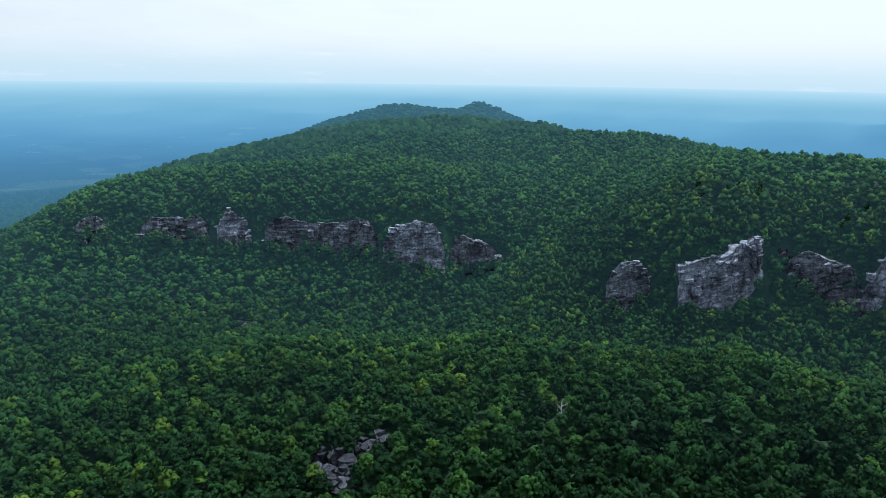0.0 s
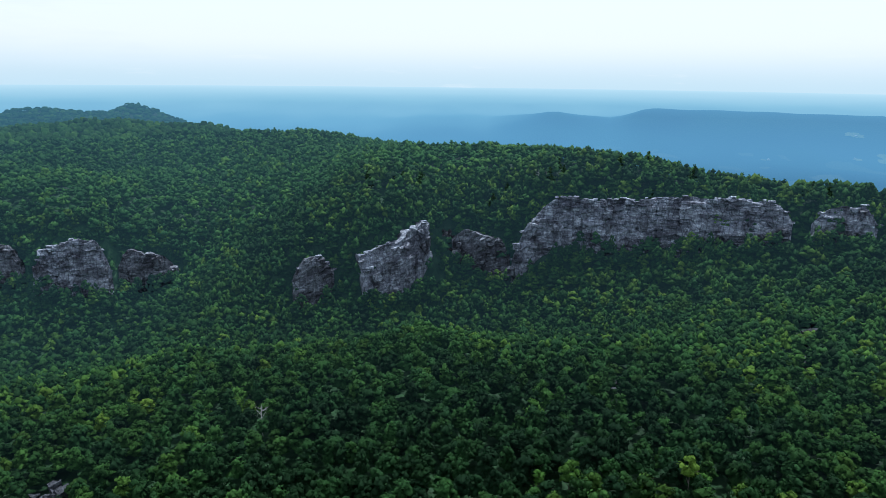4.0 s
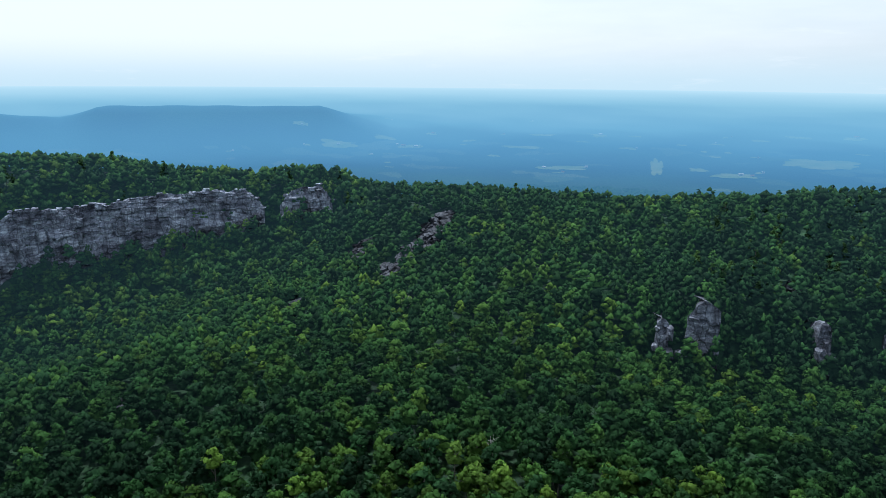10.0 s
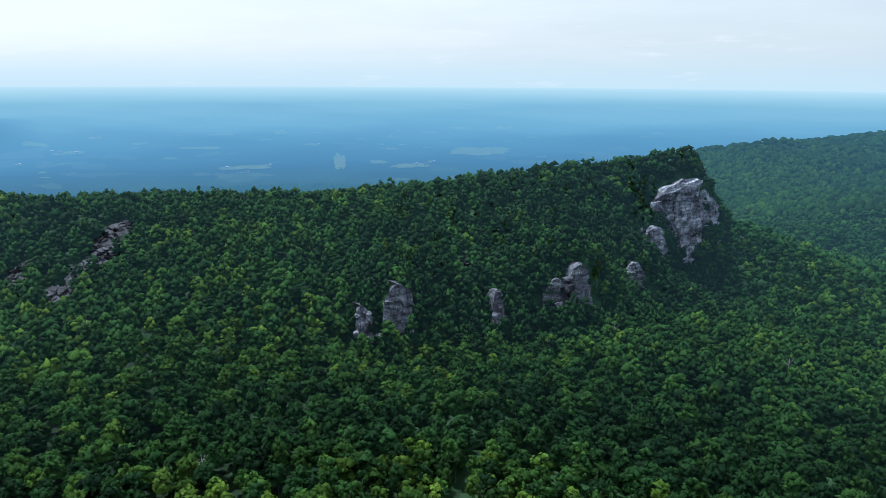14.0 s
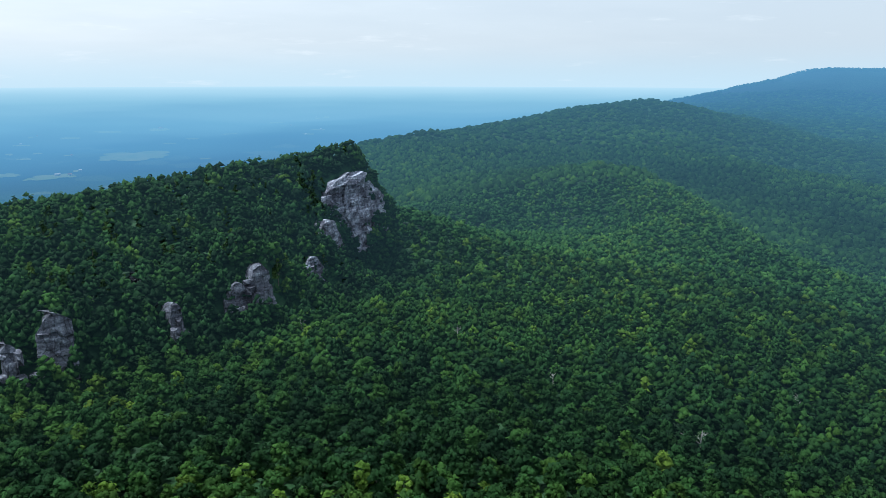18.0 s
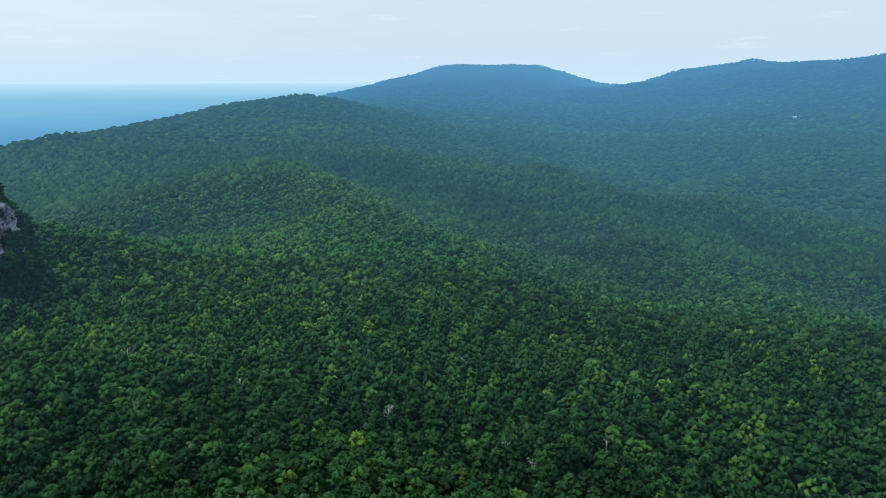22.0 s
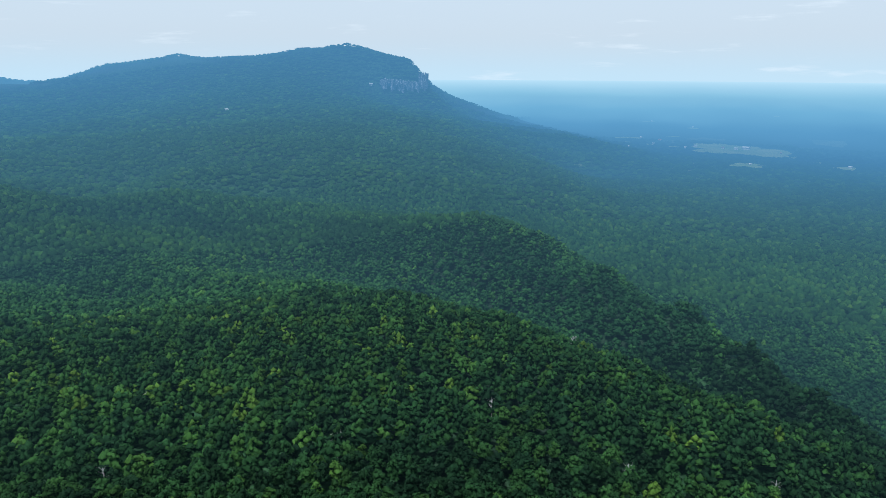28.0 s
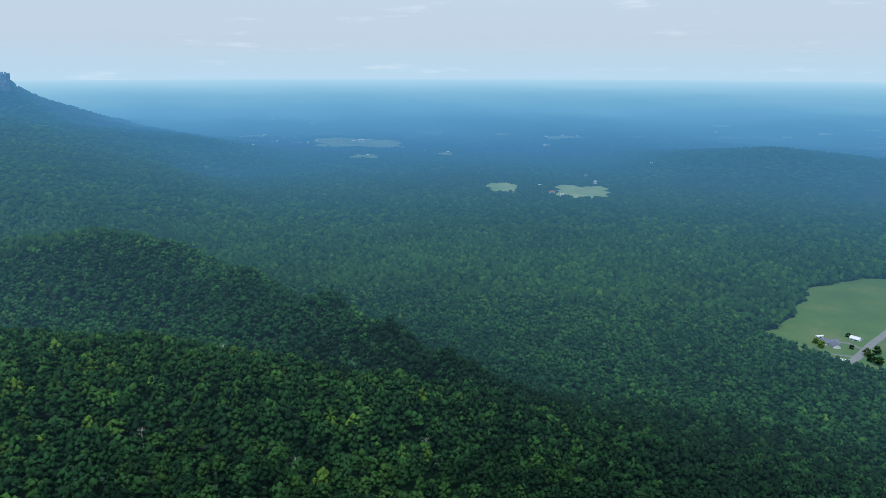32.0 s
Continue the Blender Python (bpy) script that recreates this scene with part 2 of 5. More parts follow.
def rock_material(name="quartzite", far=False, pale=1.0):
    k = Mat(name)
    v = k.place()
    flat = k.place(0.5, 0.5, 2.0)
    big = k.noise(v, 0.10, 4.0)
    beds = k.noise(flat, 0.42, 6.0, 0.7)
    fine = k.noise(v, 1.6, 6.0, 0.7)
    c = k.ramp(beds, (0.30, (0.072 * pale, 0.078 * pale, 0.104 * pale)), (0.5, (0.150 * pale, 0.162 * pale, 0.200 * pale)),
               (0.68, (0.285 * pale, 0.31 * pale, 0.35 * pale)))
    streak = k.noise(k.place(1.0, 1.0, 0.10), 0.33, 4.0, 0.65)
    c = k.mix(0.6, c, k.ramp(streak, (0.36, (0.42, 0.42, 0.45)), (0.54, (1.2, 1.2, 1.2))), "MULTIPLY")
    joint = k.node("ShaderNodeTexVoronoi", Scale=0.30)
    joint.feature = "DISTANCE_TO_EDGE"
    k.link(k.place(1.0, 1.0, 0.42), joint.inputs["Vector"])
    c = k.mix(0.8, c, k.ramp(joint.outputs["Distance"], (0.0, (0.24, 0.25, 0.27)), (0.07, (1.0, 1.0, 1.0))), "MULTIPLY")
    stain = k.ramp(big, (0.40, (0.36, 0.36, 0.40)), (0.60, (1.25, 1.27, 1.27)))
    c = k.mix(0.85, c, stain, "MULTIPLY")
    c = k.mix(0.6, c, k.ramp(fine, (0.35, (0.45, 0.45, 0.46)), (0.65, (1.3, 1.3, 1.3))), "MULTIPLY")
    k.colour(c)
    k.b.inputs["Roughness"].default_value = 0.85
    k.bump(k.math("ADD", beds, k.math("MULTIPLY", fine, 0.5)), 0.9, 0.8)
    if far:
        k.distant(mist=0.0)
    return k.m


FIELD_FAR = plain_material("hay_field", (0.16, 0.27, 0.11), (0.35, 0.40, 0.21), 0.015, mist=0.25)
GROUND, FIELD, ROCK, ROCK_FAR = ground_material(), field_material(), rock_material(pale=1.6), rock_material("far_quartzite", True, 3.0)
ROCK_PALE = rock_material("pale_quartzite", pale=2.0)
ROCK_DUSK = rock_material("dusky_quartzite", pale=0.95)
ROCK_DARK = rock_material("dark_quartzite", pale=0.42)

# ---- plan: bearings clockwise from the first view, distances and drops below the camera in metres ----


def site(b, d, drop=0.0):
    a = radians(b)
    return Vector((d * math.sin(a), d * math.cos(a), EYE - drop))


# canopy heights along the landforms: (bearing, distance, drop)
SHELF = [(-35.1, 200, 131), (-14.4, 190, 128), (10.0, 180, 124), (39.6, 170, 112), (73.9, 165, 108), (103.2, 170, 111),
         (139.4, 200, 130), (167.1, 215, 145), (188.7, 232, 156), (218.2, 257, 174), (250.5, 320, 189), (285.0, 300, 180),
         (311.0, 250, 151), (0, 60, 128), (120, 60, 122), (240, 60, 145),
         (-14.6, 330, 126), (5.0, 320, 121), (24.7, 310, 112), (44.4, 290, 105), (59.2, 290, 99), (73.9, 300, 95)]
WEST_DOME = [(-35.3, 760, 162), (-29.3, 800, 143), (-21.5, 850, 106), (-15.6, 900, 91), (-9.8, 940, 73), (-3.9, 930, 65),
             (1.6, 900, 55), (7.9, 850, 54), (12.0, 800, 62), (16.7, 760, 59), (22.1, 700, 64), (28.2, 620, 63),
             (32.6, 580, 60), (38.0, 540, 56), (-35.2, 480, 152), (-35.2, 330, 141), (-13.7, 700, 97), (4.9, 680, 87),
             (-39.2, 600, 178), (-47.1, 600, 213), (-47.1, 350, 171)]
EAST_CREST = [(45.3, 505, 60), (52.3, 485, 61.5), (59.2, 465, 60), (64.1, 440, 64.6), (68.9, 430, 64.6), (73.9, 430, 64.8), (78.8, 420, 64),
              (88.5, 420, 60), (96.4, 430, 57), (102.7, 450, 52), (107.1, 468, 50), (112.5, 478, 57),
              (65.1, 360, 87), (83.6, 360, 81), (96.4, 370, 83), (102.2, 390, 79), (93.4, 240, 108), (108.1, 300, 112), (111.0, 420, 110)]
LEE = [(-23.4, 1150, 245), (-7.8, 1150, 136), (5.9, 1100, 133), (19.8, 950, 169), (32.7, 780, 149), (44.4, 700, 167), (59.2, 650, 187),
       (73.9, 640, 197), (88.5, 620, 187), (98.3, 620, 168), (106.1, 640, 163), (113.9, 560, 138), (19.8, 1500, 258), (59.2, 1100, 262),
       (98.3, 1000, 255), (-33.3, 1150, 264), (-7.8, 1950, 210), (9.8, 1950, 265), (-24.4, 1900, 273)]
PEAKS = [(-11.7, 1550, 128), (-7.6, 1550, 92), (-5.4, 1550, 74), (-4.3, 1550, 68), (-3, 1552, 70), (-1.7, 1560, 77), (0.1, 1570, 91),
         (1.3, 1576, 80), (2.5, 1580, 63), (3.5, 1585, 70), (4.6, 1590, 90), (7.9, 1600, 125)]
NOSE_FOOT = [(115.8, 470, 103), (115.7, 490, 99), (115.8, 515, 97), (116.6, 540, 100), (114.6, 485, 96), (119.8, 500, 106), (124.7, 520, 121), (115.9, 350, 116), (127.6, 350, 130), (119.8, 640, 141), (129.6, 700, 150)]
RIDGE_B = [(104.2, 1150, 150), (110.0, 1150, 119), (117.9, 1200, 93), (126.5, 1400, 77), (130.6, 1550, 61), (134.6, 1600, 52),
           (137.6, 1620, 59), (115.9, 850, 136), (122.8, 1000, 127), (110.0, 1600, 230), (122.8, 1900, 184), (98.3, 1500, 262),
           (121.0, 700, 128), (125.4, 800, 122), (128.5, 840, 108), (131.2, 850, 99), (135.0, 830, 98), (138.2, 760, 112), (141.3, 680, 127), (144.3, 600, 134),
           (129.6, 980, 124), (129.6, 1150, 113), (141, 1650, 86), (145, 1700, 106), (150, 1800, 119)]
# crests and hollows of the wooded spurs between the headland and the plain
BASIN = [(147.4, 400, 138), (151.0, 600, 150), (167.1, 400, 149), (145.5, 1250, 149), (147.4, 1750, 134),
         (155.1, 1080, 140), (157.2, 980, 158), (160.7, 870, 170), (165.4, 720, 176), (169.0, 640, 177), (172.9, 570, 171), (179.5, 530, 160),
         (175.9, 470, 150), (185.9, 470, 149), (194.9, 430, 152), (204.5, 385, 157), (214.3, 350, 157), (223.9, 320, 163), (236.6, 330, 178),
         (168.0, 1050, 170), (174.0, 960, 176), (181.0, 880, 178), (187.0, 830, 170), (192.0, 800, 162), (197.0, 730, 166), (202.6, 630, 169),
         (209.3, 550, 171), (214.2, 480, 172), (219.0, 425, 172), (157.4, 1400, 168), (157.4, 1900, 145), (169.1, 1250, 172)]
HOLLOWS = [(136, 985, 139), (139.5, 900, 150), (143, 800, 162), (147, 720, 168), (151, 800, 173), (155, 800, 184),
    (159, 720, 190), (163, 620, 188), (136, 1130, 108), (141, 1060, 121), (145, 980, 138), (150, 960, 150),
    (160, 1150, 186), (165, 960, 190), (170, 830, 196), (176, 740, 204), (182, 690, 206), (188, 650, 210),
    (195, 590, 211)] + \
    [(203, 510, 208), (210, 450, 205), (216, 400, 200), (165, 1300, 190), (173, 1150, 198), (180, 1080, 204),
    (187, 1000, 210), (198, 880, 224), (203, 790, 232), (209, 660, 238), (214, 580, 240), (222, 480, 234),
    (184, 2335, 30), (186, 2330, 30), (187.5, 2325, 34), (184, 2285, 86), (186, 2280, 88), (187.6, 2275, 92)]
BACK_RANGE = [(140.0, 2600, 56), (145.9, 2850, -11), (147.6, 2900, -25), (150.8, 2900, -15), (153.7, 2900, -25),
              (155.9, 2850, 16), (157.0, 2800, 50), (158.6, 2750, 71), (160.6, 2720, 51), (162.4, 2710, 26), (164.1, 2700, -2), (169.0, 2700, -38), (171.3, 2680, -27),
              (175.1, 2600, -35), (178.3, 2550, -59), (181.7, 2500, -75), (183.2, 2480, -54), (186.3, 2430, -28),
              (187.4, 2400, 20), (188.1, 2400, 118), (191.9, 2300, 170), (195.4, 2200, 180), (199.1, 2100, 190), (203.4, 2000, 220),
              (180.9, 2200, 58), (176.9, 1900, 103), (184.8, 1900, 113), (173.0, 1500, 142), (184.8, 1500, 152), (182.8, 1200, 172),
              (167.2, 2200, 83), (152.4, 2350, 90), (196.5, 1600, 203)]
VALLEY = [(201.5, 1000, 240), (211.3, 850, 249), (208.4, 1250, 257), (221.1, 620, 253), (230.9, 450, 223), (230.9, 650, 256), (245.6, 600, 256),
          (251.5, 440, 226), (285.0, 550, 240), (310.9, 550, 232), (221.1, 1500, 277), (245.6, 1300, 275), (290.5, 1200, 270), (325.8, 1100, 267),
          (201.5, 1700, 258), (211.3, 2200, 286), (147.4, 3900, 356), (176.9, 3900, 368), (206.4, 3300, 367), (117.9, 3000, 305),
          (235.8, 3000, 366), (265.5, 3000, 360), (300.6, 3000, 352), (330.6, 3000, 350), (-0.0, 3200, 345), (29.7, 3000, 332), (59.2, 3000, 331), (88.5, 3000, 332)]

# cliffs: (bearing, distance, angle of the top below the eye, angle of the foot)
CLIFF_SIGHTS = {
    "west_outcrop": [(-28.2, 566, 10.62, 11.5), (-26.0, 564, 10.67, 11.5)],
    "west_band": [(-23.8, 560, 10.75, 11.9), (-20.6, 556, 11.3, 12.1), (-18.9, 553, 10.94, 12.3)],
    "west_step": [(-18.3, 548, 10.9, 12.4), (-17.2, 545, 10.7, 12.5), (-15.8, 546, 11.4, 12.8)],
    "west_wall": [(-14.6, 540, 11.5, 12.9), (-13.1, 538, 11.25, 13.1), (-10.9, 535, 12.1, 13.6), (-7.7, 530, 11.9, 13.8), (-5.5, 526, 11.85, 14.0)],
    "west_bluff": [(-5.1, 515, 12.7, 14.4), (-3.4, 511, 12.3, 14.8), (-1.8, 510, 11.9, 15.0), (0.2, 512, 12.3, 15.1)],
    "west_buttress": [(0.6, 522, 12.5, 14.9), (2.6, 520, 13.5, 15.1), (3.4, 518, 13.6, 15.1), (4.6, 522, 13.4, 14.7)],
    "low_crag": [(13.7, 432, 15.2, 17.4), (14.8, 433, 14.6, 17.4), (17.1, 436, 14.3, 16.6)],
    "stair_crag": [(19.4, 424, 14.3, 16.3), (21.2, 428, 13.75, 16.6), (22.5, 432, 13.4, 16.6), (23.7, 440, 12.5, 16.0), (24.5, 446, 11.9, 14.9),
                   (25.3, 452, 11.5, 13.2)],
    "slant_crag": [(26.9, 462, 12.0, 13.5), (28.5, 460, 12.4, 14.0), (30.2, 455, 12.9, 14.7), (31.7, 453, 13.0, 15.0)],
    "long_cliff": [(31.9, 452, 12.9, 15.3), (32.8, 451, 12.3, 14.6), (33.6, 451, 11.5, 13.6), (34.6, 452, 10.2, 12.8), (35.5, 452, 9.45, 12.5), (39.1, 456, 9.5, 12.6), (41.8, 458, 9.35, 12.5),
                   (44.7, 456, 9.0, 12.5), (49.3, 454, 8.9, 12.1), (53.0, 452, 9.0, 10.9)],
    "end_cliff": [(54.2, 455, 9.2, 10.6), (57.4, 452, 8.6, 10.2), (58.4, 452, 9.1, 10.2)],
    "pillar": [(85.3, 288, 18.8, 20.4), (85.8, 288, 18.5, 20.4), (86.4, 289, 18.7, 20.5)],
    "tower": [(87.4, 292, 17.7, 20.2), (88.2, 291, 17.3, 20.3), (88.9, 291, 16.9, 20.4), (90.2, 293, 17.1, 20.4)],
    "needle": [(97.2, 312, 17.6, 19.6), (97.6, 313, 17.2, 19.6), (98.1, 314, 17.5, 19.5)],
    "low_rib": [(101.2, 334, 16.5, 17.7), (102.4, 335, 16.1, 17.7), (103.4, 337, 16.2, 17.6)],
    "rib": [(103.5, 338, 15.2, 17.6), (104.5, 342, 14.6, 17.5), (105.3, 347, 14.9, 17.0)],
    "under_nose": [(107.7, 388, 14.7, 15.9), (108.7, 390, 14.3, 15.9), (109.6, 394, 14.5, 15.8)],
    "nose_foot": [(108.9, 424, 12.0, 13.3), (109.6, 428, 11.4, 13.4), (110.4, 432, 11.6, 13.4), (111.2, 436, 12.4, 13.6)],
    "nose": [(110.0, 444, 9.0, 11.9), (110.5, 446, 8.4, 12.4), (111.1, 448, 8.05, 13.3), (111.8, 450, 7.75, 13.4), (112.4, 452, 7.65, 13.1), (113.1, 456, 7.7, 12.7),
             (113.66, 468, 8.5, 12.2), (114.2, 480, 9.5, 12.1), (114.67, 492, 10.8, 11.7)],
}
CLIFFS = {key: [(b, d, d * math.tan(radians(t)), d * math.tan(radians(f))) for b, d, t, f in line] for key, line in CLIFF_SIGHTS.items()}

_knots = [k for line in (SHELF, WEST_DOME, EAST_CREST, LEE, PEAKS, NOSE_FOOT, RIDGE_B, BASIN, HOLLOWS, BACK_RANGE, VALLEY) for k in line]
for key, line in CLIFFS.items():
    alone = key in ("pillar", "tower", "needle")
    for b, d, top, foot in line:
        _knots += [(b, d + 14, top - 3), (b, d - 2, foot)] if alone else [(b, d + 12, top - 12), (b, d + 1.5, foot)]
_k = np.array(_knots, float)


def _spot(b, d):
    """Log distance and bearing as a point on a cylinder, so that near and far land are spaced alike."""
    b = np.radians(b)
    return np.column_stack([np.log(d), np.sin(b), np.cos(b)])


def _kern(p, q):
    return np.sqrt(((p[:, None] - q[None]) ** 2).sum(-1))


_ku = _spot(_k[:, 0], _k[:, 1])
_A = np.zeros((len(_k) + 1, len(_k) + 1))
_A[:-1, :-1] = _kern(_ku, _ku) - 0.0012 * np.eye(len(_k))
_A[-1, :-1] = _A[:-1, -1] = 1
_w = np.linalg.solve(_A, np.append(_k[:, 2], 0))


def plain_drop(d):
    """The plain; past 1.8 km it is drawn in and bent up like a bowl to fit the camera's view, so that 5 km hold it all.
    """
    s = np.clip((d - 1800.0) / 3100.0, 0, 1)
    dep = np.radians(1.02 + 7.04 * (1 - s) ** 1.88)
    return np.where(d < 1800, 255.0, d * np.tan(dep))


# low ranges standing on the plain: distance, depth, then bearings with the angle of their crest below the camera
RANGES = [(2900.0, 330.0, [(17, 4.9), (20, 4.4), (24.3, 3.8), (29.5, 3.9), (34.9, 2.9), (39.4, 3.2), (41.8, 2.42), (49.2, 2.5), (57.7, 2.55),
                           (60.2, 3.4), (63.4, 4.25), (67, 4.9)]),
          (1950.0, 230.0, [(228, 8.4), (232, 7.4), (237, 6.6), (243.8, 5.9), (248, 6.3), (256, 7.0), (262, 7.6)]),
          (4500.0, 200.0, [(208, 2.2), (214, 1.75), (219.4, 1.36), (225.2, 1.42), (232, 1.6), (244, 1.9)]),
          (4300.0, 170.0, [(86, 2.4), (92, 2.05), (100, 2.0), (110, 2.2)])]


def range_lift(b, d):
    """How high the low ranges stand over the plain."""
    lift = np.zeros_like(d)
    b = np.where(b > 290, b - 360, b)
    for dist, deep, crest in RANGES:
        cb = np.array([c[0] for c in crest], float)
        ch = plain_drop(np.full(len(cb), dist)) - dist * np.tan(np.radians([c[1] for c in crest]))
        h = np.interp(b, cb, np.maximum(ch, 0), 0, 0)
        lift = np.maximum(lift, h * np.exp(-np.abs((d - dist) / deep) ** 2.4))
    return lift


def fractal(x, y, seed, wave, octaves=4):
    """Sums of sines of random heading: a cheap rolling relief, about -1 to 1."""
    r = np.random.RandomState(seed)
    z, amp = np.zeros_like(x), 1.0
    for o in range(octaves):
        for i in range(5):
            a, ph = r.uniform(0, 2 * math.pi, 2)
            z += amp * np.sin((x * math.cos(a) + y * math.sin(a)) * 2 * math.pi / wave + ph) / 3
        wave, amp = wave * 0.47, amp * 0.52
    return z


def canopy(b, d):
    """Height of the tree tops at bearings b (degrees) and distances d: arrays."""
    b, d = np.asarray(b, float).ravel(), np.asarray(d, float).ravel()
    out = np.empty(len(b))
    for i in range(0, len(b), 20000):
        p = _spot(b[i:i + 20000], d[i:i + 20000])
        out[i:i + 20000] = _kern(p, _ku) @ _w[:-1] + _w[-1]
    x, y = d * np.sin(np.radians(b)), d * np.cos(np.radians(b))
    rough = np.clip(d / 700.0, 0.25, 1.3)
    land = EYE - out + 2.6 * rough * fractal(x, y, 5, 210.0)
    flat = EYE - plain_drop(d) + np.clip(d / 500, 0, 6) * fractal(x, y, 9, 900.0, 3) * np.clip((4900 - d) / 1500, 0, 1)
    flat += range_lift(b, d)
    k = 9.0
    return flat + np.logaddexp(0, (land - flat) / k) * k


TREE = 12.0


def tree_depth(d):
    """How far the ground lies under the tree tops; past 2 km the woods are a skin."""
    return np.interp(d, [0, 800, 1150, 2000, 3300, 4800], [TREE, TREE, 6.0, 4.0, 4.0, 0.0])


def ground_at(b, d):
    return canopy(b, d) - tree_depth(np.asarray(d, float).ravel())


def ground_z(x, y):
    return ground_at(np.degrees(np.arctan2(x, y)), np.hypot(x, y))


def mesh_from(name, verts, faces, mat, smooth=False, normals=None):
    """faces: an array of n x 3 or n x 4 corners."""
    verts, faces = np.asarray(verts, np.float32), np.asarray(faces, np.int32)
    me = bpy.data.meshes.new(name)
    n, k = faces.shape
    me.vertices.add(len(verts))
    me.vertices.foreach_set("co", verts.ravel())
    me.loops.add(n * k)
    me.loops.foreach_set("vertex_index", faces.ravel())
    me.polygons.add(n)
    me.polygons.foreach_set("loop_start", np.arange(0, n * k, k, dtype=np.int32))
    me.polygons.foreach_set("use_smooth", np.full(n, smooth))
    me.update(calc_edges=True)
    if normals is None:
        me.validate()
    else:
        me.normals_split_custom_set_from_vertices(np.asarray(normals, np.float32))
    me.materials.append(mat)
    return me


def part(name, data, parent, label="", m=None):
    ob = new(name, data)
    ob.parent = parent
    if m is not None:
        ob.matrix_basis = m
    return tagged(ob, label) if label else ob


# ---- the ground: one sheet to the horizon ----
def build_ground():
    bb = np.concatenate([np.arange(-44, 264, 0.8), np.arange(264, 316, 2)])
    nb = len(bb)
    ds = np.concatenate([[0.0], np.geomspace(20, 140, 12), np.geomspace(146, 700, 110), np.geomspace(710, 3000, 100), np.geomspace(3040, 4940, 40)])
    B, D = np.meshgrid(bb, ds)
    z = ground_at(B, np.maximum(D, 20.0))
    z[:nb] = z[:nb].mean()
    b, d = np.radians(B.ravel()), D.ravel()
    verts = np.column_stack([d * np.sin(b), d * np.cos(b), z])
    i, j = np.meshgrid(np.arange(len(ds) - 1), np.arange(nb), indexing="ij")
    a = (i * nb + j).ravel()
    c = (i * nb + (j + 1) % nb).ravel()
    faces = np.column_stack([a, a + nb, c + nb, c])
    ob = new("ground", mesh_from("ground", verts, faces, GROUND, True))
    tagged(ob, "wooded mountain slopes falling to a hazy green plain", "ground", kind="structure")


build_ground()

# ---- trees ----
R = np.random.RandomState(11)


def leaf_cards(centres, radii, count, size, rng, droop=0.35):
    """Small bent leaf sprays on the outside of clumps; two triangles each."""
    v, f, nn = [], [], []
    mid = np.mean(centres, axis=0) - np.array((0, 0, 1.5))
    for (cx, cy, cz), rad in zip(centres, radii):
        for _ in range(count):
            n = rng.normal(size=3)
            n[2] = abs(n[2]) * 1.1 - 0.25
            n /= np.linalg.norm(n)
            p = np.array((cx, cy, cz)) + n * rad * rng.uniform(0.85, 1.22) * np.array((1, 1, 0.9))
            n2 = n + rng.normal(size=3) * 0.28 + np.array((0, 0, 0.35))
            n2 /= np.linalg.norm(n2)
            u = np.cross(n2, rng.normal(size=3))
            u /= np.linalg.norm(u)
            w = np.cross(n2, u)
            s = size * rng.uniform(0.6, 1.25)
            q = len(v)
            v += [p + u * s * 0.55, p + w * s * 0.5 + n2 * s * 0.12, p - u * s * 0.5 - n2 * s * droop * 0.4, p - w * s * 0.55]
            f += [(q, q + 1, q + 2), (q, q + 2, q + 3)]
            out = p - mid
            soft = 0.9 * n + 0.35 * out / np.linalg.norm(out) + rng.normal(size=3) * 0.30
            nn += [soft / np.linalg.norm(soft)] * 4
    return v, f, nn


def core(centre, rad, squash, rng, jag=0.0):
    """A closed ragged heart of twigs and inner leaves behind the sprays."""
    c = np.array(centre)
    v = [c + (np.array(p) + rng.uniform(-jag, jag, 3) * 0.5) * rad * np.array((1, 1, squash)) * rng.uniform(0.85 - jag, 1.1 + jag) for p in
         ((1, 0, 0), (0.3, 0.95, 0), (-0.8, 0.6, 0), (-0.8, -0.6, 0), (0.3, -0.95, 0), (0, 0, 1), (0, 0, -0.6))]
    f = []
    for i in range(5):
        j = (i + 1) % 5
        f += [(i, j, 5), (j, i, 6)]
    nn = []
    for p in v:
        n = (p - c) / np.linalg.norm(p - c) + np.array((0, 0, 0.15)) + rng.normal(size=3) * jag * 0.9
        nn.append(n / np.linalg.norm(n))
    return v, f, nn


def join(*pieces):
    v, f, nn = [], [], []
    for pv, pf, pn in pieces:
        q = len(v)
        v += list(pv)
        f += [tuple(i + q for i in t) for t in pf]
        nn += list(pn)
    return np.array(v, np.float32), np.array(f, np.int32), np.array(nn, np.float32)


